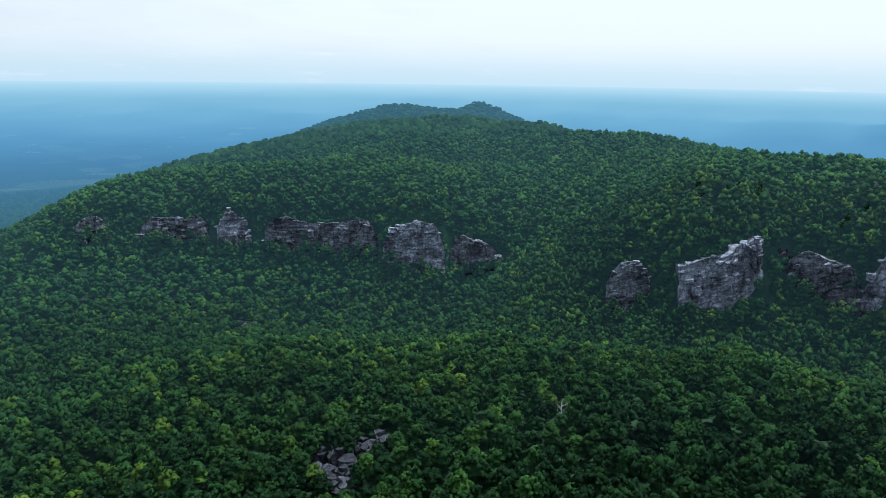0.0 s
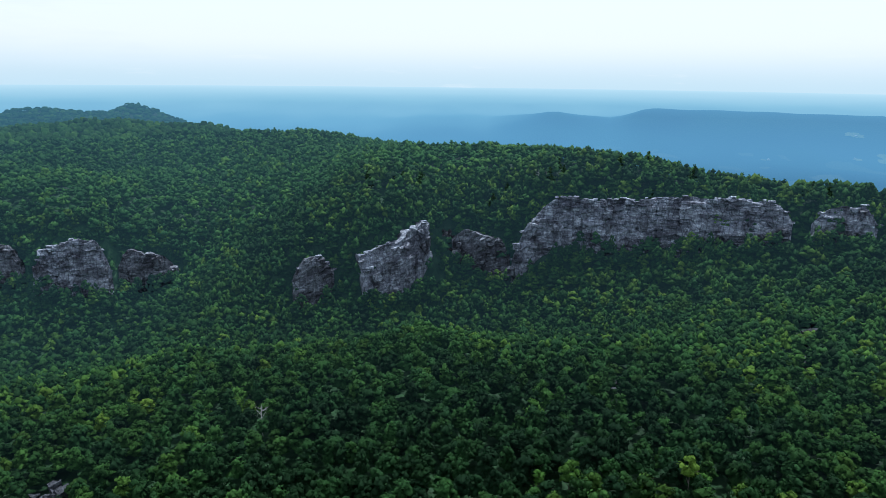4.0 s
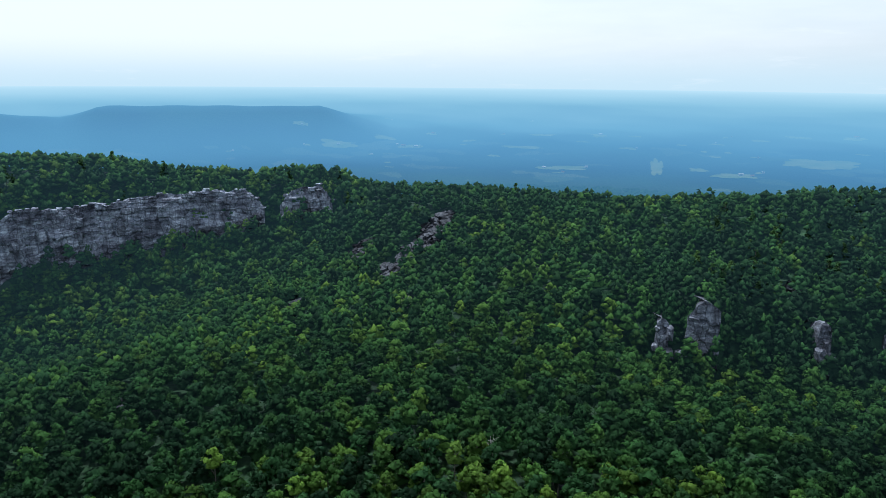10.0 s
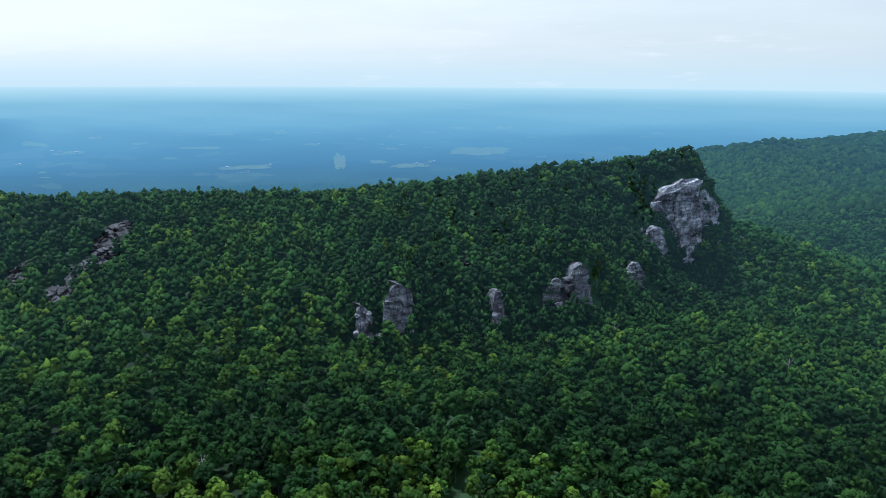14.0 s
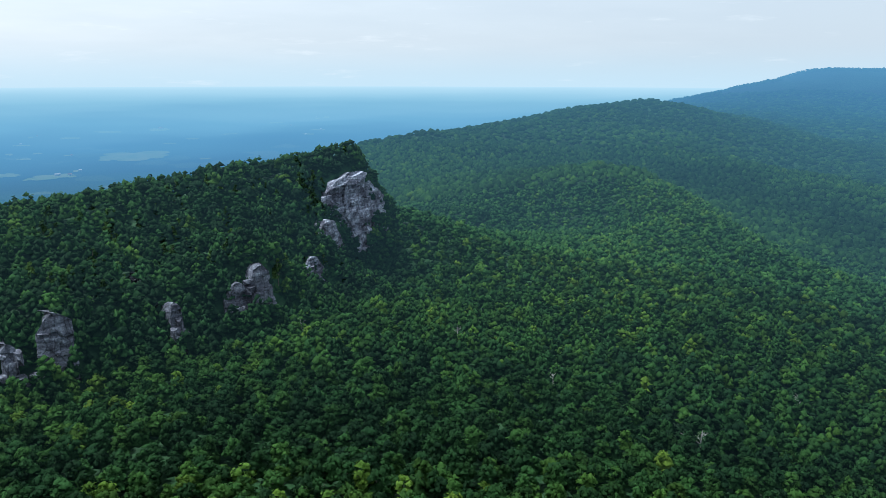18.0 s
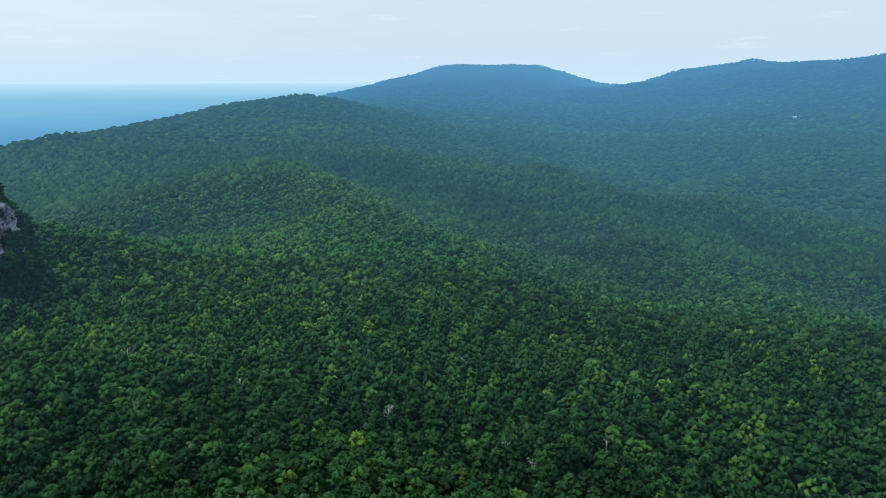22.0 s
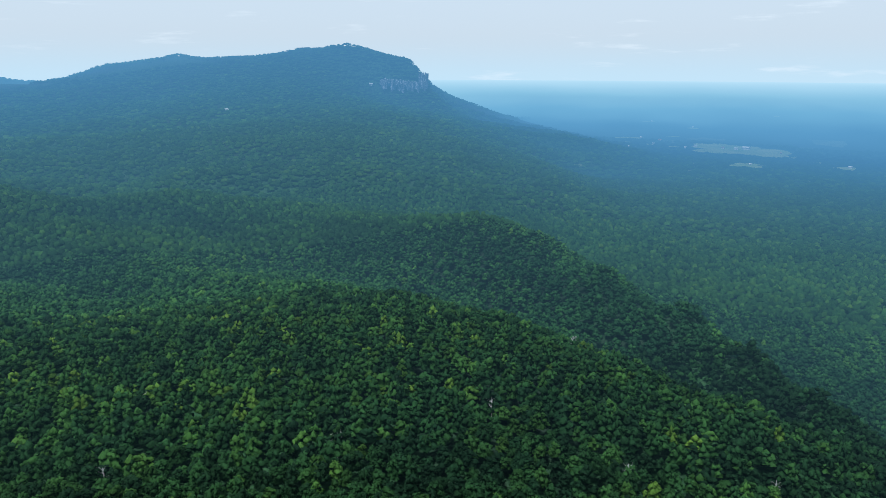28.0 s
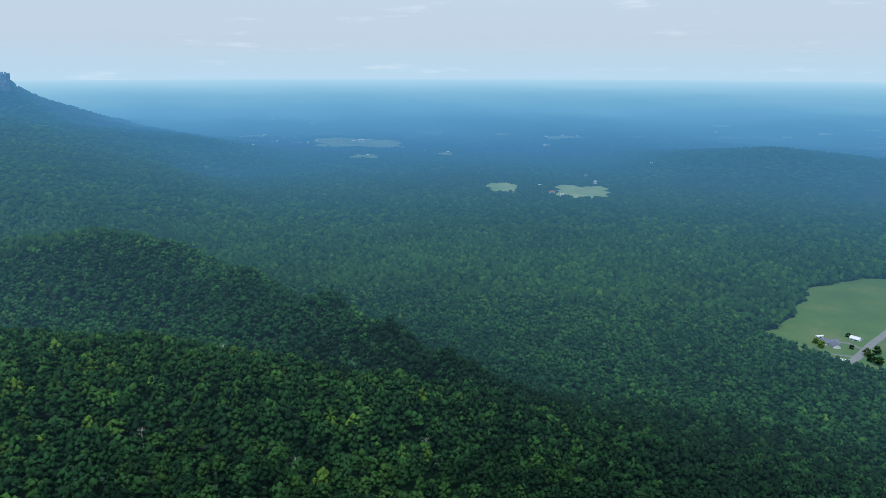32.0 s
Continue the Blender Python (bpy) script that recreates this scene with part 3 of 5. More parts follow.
def broad_crown(seed, lobes, cards, size, radius=3.5, top=12.0, deep=7.5):
    """An uneven crown of leafy lobes piled up, each a closed heart set about with sprays; 12 m to its top, standing at z 0."""
    rng = np.random.RandomState(seed)
    pieces, cs, rs = [], [], []
    for i in range(lobes):
        a = i * 2.39996 + rng.uniform(-0.5, 0.5)
        h = (i + 0.5) / lobes
        r = radius * math.sqrt(max(0.0, 1 - h ** 1.5)) * rng.uniform(0.55, 0.86)
        rad = radius * rng.uniform(0.9, 1.4) / math.sqrt(lobes)
        c = (r * math.cos(a), r * math.sin(a), top - deep + 0.9 + h * (deep - 0.9 - rad) + rng.uniform(-0.6, 0.6))
        pieces.append(core(c, rad, 0.95, rng, 0.32))
        cs.append(c)
        rs.append(rad)
    pieces.append(core((0, 0, top - deep * 0.8), radius * 0.85, 0.8, rng, 0.15))
    if cards:
        pieces.append(leaf_cards(cs, rs, cards, size, rng))
    return join(*pieces)


def pine_crown(seed, tiers, count, size):
    """Ragged open tiers of needles, 13 m to the top."""
    rng = np.random.RandomState(seed)
    cs, rs = [], []
    for i in range(tiers):
        h = i / (tiers - 1)
        r = 3.1 * (1 - h) ** 0.7
        for j in range(max(1, int(4 - 3 * h))):
            a = rng.uniform(0, 6.28)
            cs.append((r * 0.7 * math.cos(a), r * 0.7 * math.sin(a), 4.5 + 8.0 * h + rng.uniform(-0.3, 0.3)))
            rs.append(0.7 + 0.8 * (1 - h))
    return join(leaf_cards(cs, rs, count, size, rng, 0.9), core((0, 0, 7.8), 1.0, 2.6, rng))


def dome_crown(seed):
    """A far crown: a lumpy cap of a few facets."""
    rng = np.random.RandomState(seed)
    v = [(0, 0, 11.9)]
    for n, r, z in ((4, 2.3, 10.9), (6, 3.9, 7.6)):
        for i in range(n):
            a = (i + rng.uniform(-0.3, 0.3)) * 2 * math.pi / n
            rr = r * rng.uniform(0.75, 1.25)
            v.append((rr * math.cos(a), rr * math.sin(a), z + rng.uniform(-0.9, 0.9)))
    f = []
    for i in range(4):
        f.append((0, 1 + i, 1 + (i + 1) % 4))
    inner = [1, 2, 3, 4]
    outer = [5, 6, 7, 8, 9, 10]
    ii = oi = 0
    while ii < 4 or oi < 6:
        if oi < 6 and (ii >= 4 or oi / 6 <= ii / 4):
            f.append((inner[ii % 4], outer[oi % 6], outer[(oi + 1) % 6]))
            oi += 1
        else:
            f.append((inner[ii % 4], outer[oi % 6], inner[(ii + 1) % 4]))
            ii += 1
    v = np.array(v, np.float32)
    nn = v - np.array((0, 0, 6.5), np.float32)
    nn = nn / np.linalg.norm(nn, axis=1)[:, None] + rng.normal(size=nn.shape).astype(np.float32) * 0.28
    return v, np.array(f, np.int32), nn / np.linalg.norm(nn, axis=1)[:, None]


def trunk_mesh(name, seed, height, base, mat, limbs=5, spread=2.6, bare=False):
    rng = np.random.RandomState(seed)
    bm = bmesh.new()

    def limb(p, q, r0, r1, sides=6):
        p, q = Vector(p), Vector(q)
        ax = (q - p).normalized()
        u = ax.orthogonal().normalized()
        w = ax.cross(u)
        rings = []
        for c, r in ((p, r0), ((p + q) / 2 + u * r0 * 0.4, (r0 + r1) / 2), (q, r1)):
            rings.append([bm.verts.new(c + (u * math.cos(k * 6.2832 / sides) + w * math.sin(k * 6.2832 / sides)) * r) for k in range(sides)])
        for a, b in zip(rings, rings[1:]):
            for k in range(sides):
                bm.faces.new((a[k], a[(k + 1) % sides], b[(k + 1) % sides], b[k]))
        bm.faces.new(rings[-1])

    limb((0, 0, -0.8), (rng.uniform(-.3, .3), rng.uniform(-.3, .3), height), base, base * 0.3)
    for i in range(limbs):
        a = i * 2.4 + rng.uniform(-0.4, 0.4)
        z = height * rng.uniform(0.45, 0.95)
        e = spread * rng.uniform(0.6, 1.0)
        tip = (e * math.cos(a), e * math.sin(a), z + rng.uniform(0.6, 2.2))
        limb((0, 0, z), tip, base * 0.42, base * 0.12, 4)
        if bare:
            for s in (-1, 1):
                a2 = a + s * rng.uniform(0.4, 0.9)
                t2 = (tip[0] * 0.6 + 1.3 * math.cos(a2), tip[1] * 0.6 + 1.3 * math.sin(a2), z + rng.uniform(0.9, 2.4))
                limb((tip[0] * 0.55, tip[1] * 0.55, z * 0.45 + tip[2] * 0.55), t2, base * 0.2, base * 0.06, 4)
    me = bpy.data.meshes.new(name)
    bm.to_mesh(me)
    bm.free()
    me.materials.append(mat)
    return me


# where trees may stand: cliffs and bare slabs are left free
def _near_cliffs():
    seg = []
    for line in CLIFFS.values():
        for p, q in zip(line, line[1:]):
            seg.append((*site(p[0], p[1] + 1).xy, *site(q[0], q[1] + 1).xy))
    return np.array(seg)


SEG = _near_cliffs()
# bare ledges and slides: bearing, distance, radius, share left open
SLIDES = [(67.6, 400, 8, 0.98), (66.9, 389, 9, 0.98), (65.9, 379, 9, 0.98), (64.9, 369, 9, 0.97), (63.7, 358, 8, 0.95), (62.8, 348, 7, 0.9),
    (61.3, 391, 8, 0.85), (60.1, 382, 8, 0.8), (54.7, 368, 7, 0.75), (55.2, 340, 7, 0.8), (54.8, 312, 6, 0.8), (49.5, 292, 7, 0.8),
    (46.4, 285, 6, 0.7), (41.0, 262, 4, 0.5)] + \
    [(-10.0, 222, 8, 0.95), (-9.1, 212, 7, 0.95), (-6.3, 231, 7, 0.9), (-16.6, 463, 9, 0.8), (-12.1, 450, 6, 0.7), (-10.6, 457, 7, 0.7),
    (-21.4, 500, 8, 0.7), (94.9, 352, 4, 0.7), (104.4, 400, 3, 0.9), (26.6, 470, 5, 0.8), (56.7, 420, 4, 0.6), (59.7, 448, 5, 0.6),
    (79.3, 190, 3, 0.8)]


def clear_of_rock(x, y, rng):
    ok = np.ones(len(x), bool)
    for x0, y0, x1, y1 in SEG:
        dx, dy = x1 - x0, y1 - y0
        t = np.clip(((x - x0) * dx + (y - y0) * dy) / (dx * dx + dy * dy), 0, 1)
        ok &= np.hypot(x - x0 - t * dx, y - y0 - t * dy) > 3.6
    for b, d, r, share in SLIDES:
        p = site(b, d)
        ok &= (np.hypot(x - p.x, y - p.y) > r) | (rng.rand(len(x)) > share)
    return ok


# fields and clearings on the plain: bearing, angle below the camera, half angles across and up
FIELD_SIGHTS = [(95.6, 6.05, 2.4, .32), (84.3, 6.85, .45, .65), (87.4, 6.85, .7, .16), (90.0, 7.3, 1.6, .22), (77.0, 7.15, 1.9, .16), (73.8, 5.7, 1.6, .10),
    (75.3, 4.75, 1.1, .09), (79.8, 4.68, .5, .16), (59.0, 5.6, 1.3, .18), (62.7, 5.1, .9, .10), (64.8, 5.6, 1.0, .12), (66.5, 4.75, .4, .08),
    (94.0, 4.2, .9, .07), (97.5, 4.1, .7, .08), (106.0, 3.7, .5, .06), (211.8, 6.05, 3.6, .34), (212.4, 7.28, 1.1, .18), (218.8, 6.9, .65, .13)] + \
    [(223.6, 9.6, 1.2, .34), (230.0, 9.75, 2.3, .48), (228.0, 5.6, 1.0, .10), (250.4, 8.75, .8, .42), (253.6, 12.0, 1.0, .34), (203.6, 5.5, 1.2, .07),
    (-15.5, 4.6, .7, .08), (240.0, 4.4, .8, .06), (247.0, 4.7, .5, .06), (69.5, 5.2, .5, .06), (71.5, 6.3, .5, .07), (82.0, 5.6, .7, .06),
    (86.0, 5.2, .4, .05), (88.5, 5.9, .4, .05), (99.8, 5.0, .5, .05), (102.5, 4.6, .6, .05), (91.5, 4.6, .6, .05), (56.0, 4.9, .5, .06)]


def field_plan():
    """The sights as places on the plain: bearing, distance, half width, half depth, turn."""
    ds = np.geomspace(600, 4900, 800)
    dep = np.degrees(np.arctan((plain_drop(ds) + tree_depth(ds)) / ds))
    rows = []
    for b, e, hw, hh in FIELD_SIGHTS:
        d = float(np.interp(-e, -dep, ds))
        d0, d1 = np.interp(-(e + hh), -dep, ds), np.interp(-(e - hh), -dep, ds)
        rows.append((b, d, d * math.tan(radians(hw)), float(d1 - d0) / 2, 0.0))
    return rows


FR = random.Random(303)
for lo, hi, near, far, many in ((46, 112, 7.6, 3.0, 34), (200, 252, 6.8, 3.0, 20), (-34, -14, 6.5, 3.2, 9)):
    for i in range(many):
        e = far + (near - far) * FR.random() ** 0.8
        FIELD_SIGHTS.append((FR.uniform(lo, hi), e, FR.uniform(0.15, 0.55), FR.uniform(0.02, 0.011 * e)))
FIELDS = field_plan()


# the hay field by the farm: its outline as bearings and distances, shaped to fit the camera's view
FARM = [(244.2, 754), (245.5, 774), (246.6, 820), (247.31, 880), (247.32, 935), (248.44, 948), (249.62, 980), (250.64, 1000), (253.01, 1015),
        (256.24, 1020), (258.44, 831), (255.83, 700), (252.06, 684), (249.6, 696), (246.9, 722), (244.9, 736)]
FARM_MID = site(250.8, 840).xy


def farm_reach(turn):
    """How far the farm's field reaches from its middle, by the turn in radians."""
    rim = sorted((math.atan2(q.y - FARM_MID.y, q.x - FARM_MID.x), (q - FARM_MID).length) for q in (site(b, d).xy for b, d in FARM))
    return np.interp(turn, [r[0] for r in rim], [r[1] for r in rim], period=2 * math.pi)


def clear_of_fields(x, y):
    ok = np.hypot(x - FARM_MID.x, y - FARM_MID.y) > farm_reach(np.arctan2(y - FARM_MID.y, x - FARM_MID.x))
    for b, d, hw, hd, turn in FIELDS:
        p = site(b, d)
        a = -radians(b + turn)
        u = (x - p.x) * math.cos(a) + (y - p.y) * math.sin(a)
        v = -(x - p.x) * math.sin(a) + (y - p.y) * math.cos(a)
        wob = 1 + 0.12 * np.sin(u / 17 + b) + 0.1 * np.sin(v / 11 + d)
        ok &= ((np.abs(u) / hw) ** 4 + (np.abs(v) / hd) ** 4) > wob
    return ok


# skyline seen from the hovering place: what lies well behind a ridge stays bare canopy ground
_gb = np.arange(-42, 262, 0.5)
_gd = np.geomspace(120, 3000, 330)
_B, _D = np.meshgrid(_gb, _gd)
_el = (canopy(_B, _D).reshape(_B.shape) - EYE) / _D
_hor = np.maximum.accumulate(_el, axis=0)


def open_to_view(b, d, z, margin):
    i = np.clip(np.searchsorted(_gd, d) - 2, 0, len(_gd) - 1)
    j = np.clip(np.rint((b + 42) / 0.5).astype(int), 0, len(_gb) - 1)
    return (z + margin - EYE) / d > _hor[i, j]


def scatter(d0, d1, spacing, seed, b0=-36.5, b1=256.0):
    """Trees on a jittered lattice of rings: bearing, distance."""
    rng = np.random.RandomState(seed)
    bs, dd = [], []
    d = d0
    while d < d1:
        n = int(radians(b1 - b0) * d / spacing)
        b = b0 + (np.arange(n) + rng.uniform(-0.42, 0.42, n)) * (b1 - b0) / n
        bs.append(b)
        dd.append(d + rng.uniform(-0.42, 0.42, n) * spacing)
        d += spacing * 0.9
    b, d = np.concatenate(bs), np.concatenate(dd)
    x, y = d * np.sin(np.radians(b)), d * np.cos(np.radians(b))
    ok = clear_of_rock(x, y, rng) & clear_of_fields(x, y)
    return b[ok], d[ok]


# light and shade painted into the tree tints, with some change of tree kind: dark coves and near slopes, paler crests
# (bearing, distance, bearing, distance, width, tint)
SHADE_TINTS = [(116, 230, 136, 270, 55, -0.16), (212, 620, 250, 620, 170, -0.24), (228, 440, 252, 460, 90, -0.16), (24, 180, 44, 215, 45, -0.24), (226, 265, 254, 290, 60, -0.26), (155, 600, 172, 520, 90, -0.14),
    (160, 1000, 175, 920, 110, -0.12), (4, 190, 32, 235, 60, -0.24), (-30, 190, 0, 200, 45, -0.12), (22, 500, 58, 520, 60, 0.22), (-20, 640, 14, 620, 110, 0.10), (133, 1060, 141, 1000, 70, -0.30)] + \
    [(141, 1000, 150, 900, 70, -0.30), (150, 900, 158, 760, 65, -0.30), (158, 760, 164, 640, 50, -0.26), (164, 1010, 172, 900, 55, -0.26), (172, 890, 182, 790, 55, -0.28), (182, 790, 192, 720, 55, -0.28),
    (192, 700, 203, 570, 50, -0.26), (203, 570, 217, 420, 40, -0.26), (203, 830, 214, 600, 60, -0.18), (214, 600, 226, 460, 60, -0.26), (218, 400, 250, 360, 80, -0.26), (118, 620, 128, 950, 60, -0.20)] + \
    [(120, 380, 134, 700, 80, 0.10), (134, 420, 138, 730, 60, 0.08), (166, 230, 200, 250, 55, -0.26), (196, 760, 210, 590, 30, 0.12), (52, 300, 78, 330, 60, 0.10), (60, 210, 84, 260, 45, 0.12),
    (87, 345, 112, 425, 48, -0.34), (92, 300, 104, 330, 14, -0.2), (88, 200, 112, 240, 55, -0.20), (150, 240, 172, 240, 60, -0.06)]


def shade_tint(x, y):
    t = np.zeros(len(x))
    for b0, d0, b1, d1, wide, tint in SHADE_TINTS:
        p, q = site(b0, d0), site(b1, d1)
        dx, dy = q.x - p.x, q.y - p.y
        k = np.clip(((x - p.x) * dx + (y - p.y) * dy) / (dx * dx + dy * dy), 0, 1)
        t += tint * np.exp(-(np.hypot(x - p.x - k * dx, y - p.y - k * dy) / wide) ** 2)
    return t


def forest(name, label, b, d, templates, mat, seed, spread=(0.8, 1.25), per=1.0, sink=None):
    """One joined stretch of woods made from a few crowns, each turned, scaled and tinted on its own."""
    rng = np.random.RandomState(seed)
    z = canopy(b, d) - (TREE if sink is None else sink)
    ok = open_to_view(b, d, z + TREE, np.where((d < 520) & (b < 120) & (b > -32), 30.0, 12.0))
    b, d, z = b[ok], d[ok], z[ok]
    x, y = d * np.sin(np.radians(b)), d * np.cos(np.radians(b))
    n = len(b)
    kind = rng.randint(0, len(templates), n)
    turn, wide = rng.uniform(0, 2 * math.pi, n), rng.uniform(*spread, n) * per
    tall = rng.uniform(0.74, 1.2, n)
    tint = np.clip(0.06 + 0.9 * rng.beta(1.7, 2.2, n) + (rng.rand(n) > 0.92) * 0.28 + shade_tint(x, y), 0.01, 1)
    V, F, T, N, q = [], [], [], [], 0
    for k, (tv, tf, tn) in enumerate(templates):
        s = np.where(kind == k)[0]
        if not len(s):
            continue
        c, si = np.cos(turn[s])[:, None], np.sin(turn[s])[:, None]
        w = wide[s][:, None]
        px = (tv[None, :, 0] * c - tv[None, :, 1] * si) * w + x[s][:, None]
        py = (tv[None, :, 0] * si + tv[None, :, 1] * c) * w + y[s][:, None]
        pz = tv[None, :, 2] * tall[s][:, None] + z[s][:, None]
        V.append(np.stack([px, py, pz], -1).reshape(-1, 3))
        N.append(np.stack([tn[None, :, 0] * c - tn[None, :, 1] * si, tn[None, :, 0] * si + tn[None, :, 1] * c,
                           np.repeat(tn[None, :, 2], len(s), 0)], -1).reshape(-1, 3))
        F.append((tf[None] + (np.arange(len(s)) * len(tv))[:, None, None] + q).reshape(-1, 3))
        T.append(np.repeat(tint[s], len(tv)))
        q += len(s) * len(tv)
    me = mesh_from(name, np.concatenate(V), np.concatenate(F), mat, True, np.concatenate(N))
    at = me.attributes.new("tint", "FLOAT", "POINT")
    at.data.foreach_set("value", np.concatenate(T).astype(np.float32))
    ob = new(name, me)
    tagged(ob, label, "forest", kind="stuff")
    return n


NEAR = [broad_crown(100 + i, 12, 7, 0.95, 3.4 + 0.1 * i) for i in range(7)]
MIDDLE = [broad_crown(220 + i, 8, 1, 1.3, 3.5 + 0.1 * i) for i in range(8)]
SMALL = [broad_crown(420 + i, 4, 1, 1.9, 3.6) for i in range(8)]
FAR = [dome_crown(300 + i) for i in range(8)]
SHELF_EDGE = sorted((k[0], k[1]) for k in SHELF[:11])
b, d = scatter(140, 420, 6.1, 21)
fine = d < 288 + 26 * fractal(d * np.sin(np.radians(b)), d * np.cos(np.radians(b)), 77, 150.0, 3)
slope_b, slope_d = b[~fine], d[~fine]
b, d = b[fine], d[fine]
own = (b > 34) & (b < 116) & (d < 196) & (d > 152)
under = d < 0.86 * np.interp(b, [k[0] for k in SHELF_EDGE], [k[1] for k in SHELF_EDGE])
own_b, own_d = b[own & ~under], d[own & ~under]
n_near = forest("near_forest", "dense green broadleaf canopy on the slope below", b[~own & ~under], d[~own & ~under], NEAR, LEAF_STUFF, 31)
n_low = forest("under_forest", "dense green broadleaf canopy right below", b[under], d[under], FAR, LEAF_STUFF, 36)
n_mid = forest("slope_forest", "dense mixed green woods up to the ridge", slope_b, slope_d, MIDDLE, LEAF_FAR_GREEN, 32)
b, d = scatter(420, 500, 6.3, 28)
n_high = forest("ridge_forest", "green woods along the ridge and under its cliffs", b, d, SMALL, LEAF_FAR_GREEN, 41)
b, d = scatter(500, 780, 6.9, 26)
n_mid2 = forest("upper_forest", "green woods on the upper slopes", b, d, SMALL, LEAF_FAR, 37, per=1.05)
b, d = scatter(780, 1150, 6.5, 23)
n_far = forest("far_forest", "far unbroken woods over rolling spurs", b, d, FAR, LEAF_DOME, 33, (0.7, 1.2), per=1.06)
b, d = scatter(1150, 1700, 11.5, 24)
n_far2 = forest("distant_forest", "distant hazy woods on the back slopes", b, d, FAR, LEAF_DOME, 34, per=1.62)
b, d = scatter(1700, 2480, 14.5, 27, 136, 256)
n_far3 = forest("mountain_forest", "blue-hazed woods covering the far mountain slopes", b, d, FAR, LEAF_FAR, 40, per=2.1, sink=11.0)
# tree tops along the far crests alone
b, d = scatter(1700, 2960, 11.0, 25, 136, 196)
z = canopy(b, d)
rim = _hor[int(np.searchsorted(_gd, 2960)) - 1]
edge = (z - EYE) / d > rim[np.clip(np.rint((b + 42) / 0.5).astype(int), 0, len(_gb) - 1)] - 0.0022
b, d = b[edge], d[edge]
n_crest = forest("crest_forest", "hazy tree line along the far mountain crests", b, d, FAR, LEAF_FAR, 35, per=1.3, sink=10.5)


def cliff_bushes():
    """Bushes and low trees that crowd the foot and the brow of every cliff."""
    rng = np.random.RandomState(91)
    bs, ds, sk = [], [], []
    for key, line in CLIFFS.items():
        for p, q in zip(line, line[1:]):
            n = max(1, int((site(q[0], q[1]).xy - site(p[0], p[1]).xy).length / 1.7))
            for i in range(n):
                t = (i + rng.rand()) / n
                b, d = p[0] + (q[0] - p[0]) * t, p[1] + (q[1] - p[1]) * t
                foot = p[3] + (q[3] - p[3]) * t
                bs.append(b)
                ds.append(d - rng.uniform(3.2, 9.0))
                sk.append(rng.choice((11.0, 8.5, 6.0, 3.0), p=(0.25, 0.33, 0.27, 0.15)) * (1 if key != "nose" else 1.1))
                if rng.rand() < 0.75:
                    bs.append(b)
                    ds.append(d + rng.uniform(5, 15))
                    sk.append(rng.uniform(10.5, 13.5))
    b, d = np.array(bs), np.array(ds)
    forest("cliff_bushes", "green bushes crowding the foot and brow of the cliffs", b, d, MIDDLE, LEAF_FAR_GREEN, 38, (0.6, 1.1), sink=np.array(sk))


cliff_bushes()


def steep_bushes():
    """Trees that cling to the steep ground round the cliffs and close it."""
    b, d = scatter(262, 580, 3.7, 92, -30, 115.3)
    x, y = d * np.sin(np.radians(b)), d * np.cos(np.radians(b))
    z = ground_z(x, y)
    gx, gy = (ground_z(x + 1.5, y) - z) / 1.5, (ground_z(x, y + 1.5) - z) / 1.5
    ok = np.hypot(gx, gy) > 0.62
    rng = np.random.RandomState(93)
    n = int(ok.sum())
    forest("steep_bushes", "dark green trees clinging to steep ground by the cliffs", b[ok], d[ok], SMALL, LEAF_FAR_GREEN, 39, (0.55, 0.9),
           sink=rng.uniform(12.5, 17.0, n))
    return n


n_steep = steep_bushes()

# ---- rock ----
def block_mesh(seed, mat, jag=0.16):
    """An angular bedded block, one unit wide, chipped at its corners."""
    rng = random.Random(seed)
    bm = bmesh.new()
    bmesh.ops.create_cube(bm, size=1.0)
    bmesh.ops.subdivide_edges(bm, edges=bm.edges[:], cuts=1, use_grid_fill=True)
    for v in bm.verts:
        corner = sum(abs(c) > 0.4 for c in v.co)
        pull = 1.0 - (0.10 if corner == 3 else 0.03) * rng.uniform(0.3, 2.0)
        v.co = Vector((v.co.x * pull, v.co.y * pull, v.co.z * (1 - 0.08 * rng.random()))) + Vector(
            (rng.uniform(-jag, jag) * 0.5, rng.uniform(-jag, jag) * 0.7, rng.uniform(-jag, jag) * 0.45))
    me = bpy.data.meshes.new("rock_block")
    bm.to_mesh(me)
    bm.free()
    me.materials.append(mat)
    return me


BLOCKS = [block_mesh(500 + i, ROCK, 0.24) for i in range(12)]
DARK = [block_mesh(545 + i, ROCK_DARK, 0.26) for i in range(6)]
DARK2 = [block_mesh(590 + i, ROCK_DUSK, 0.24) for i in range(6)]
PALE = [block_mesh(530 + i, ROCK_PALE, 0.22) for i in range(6)]


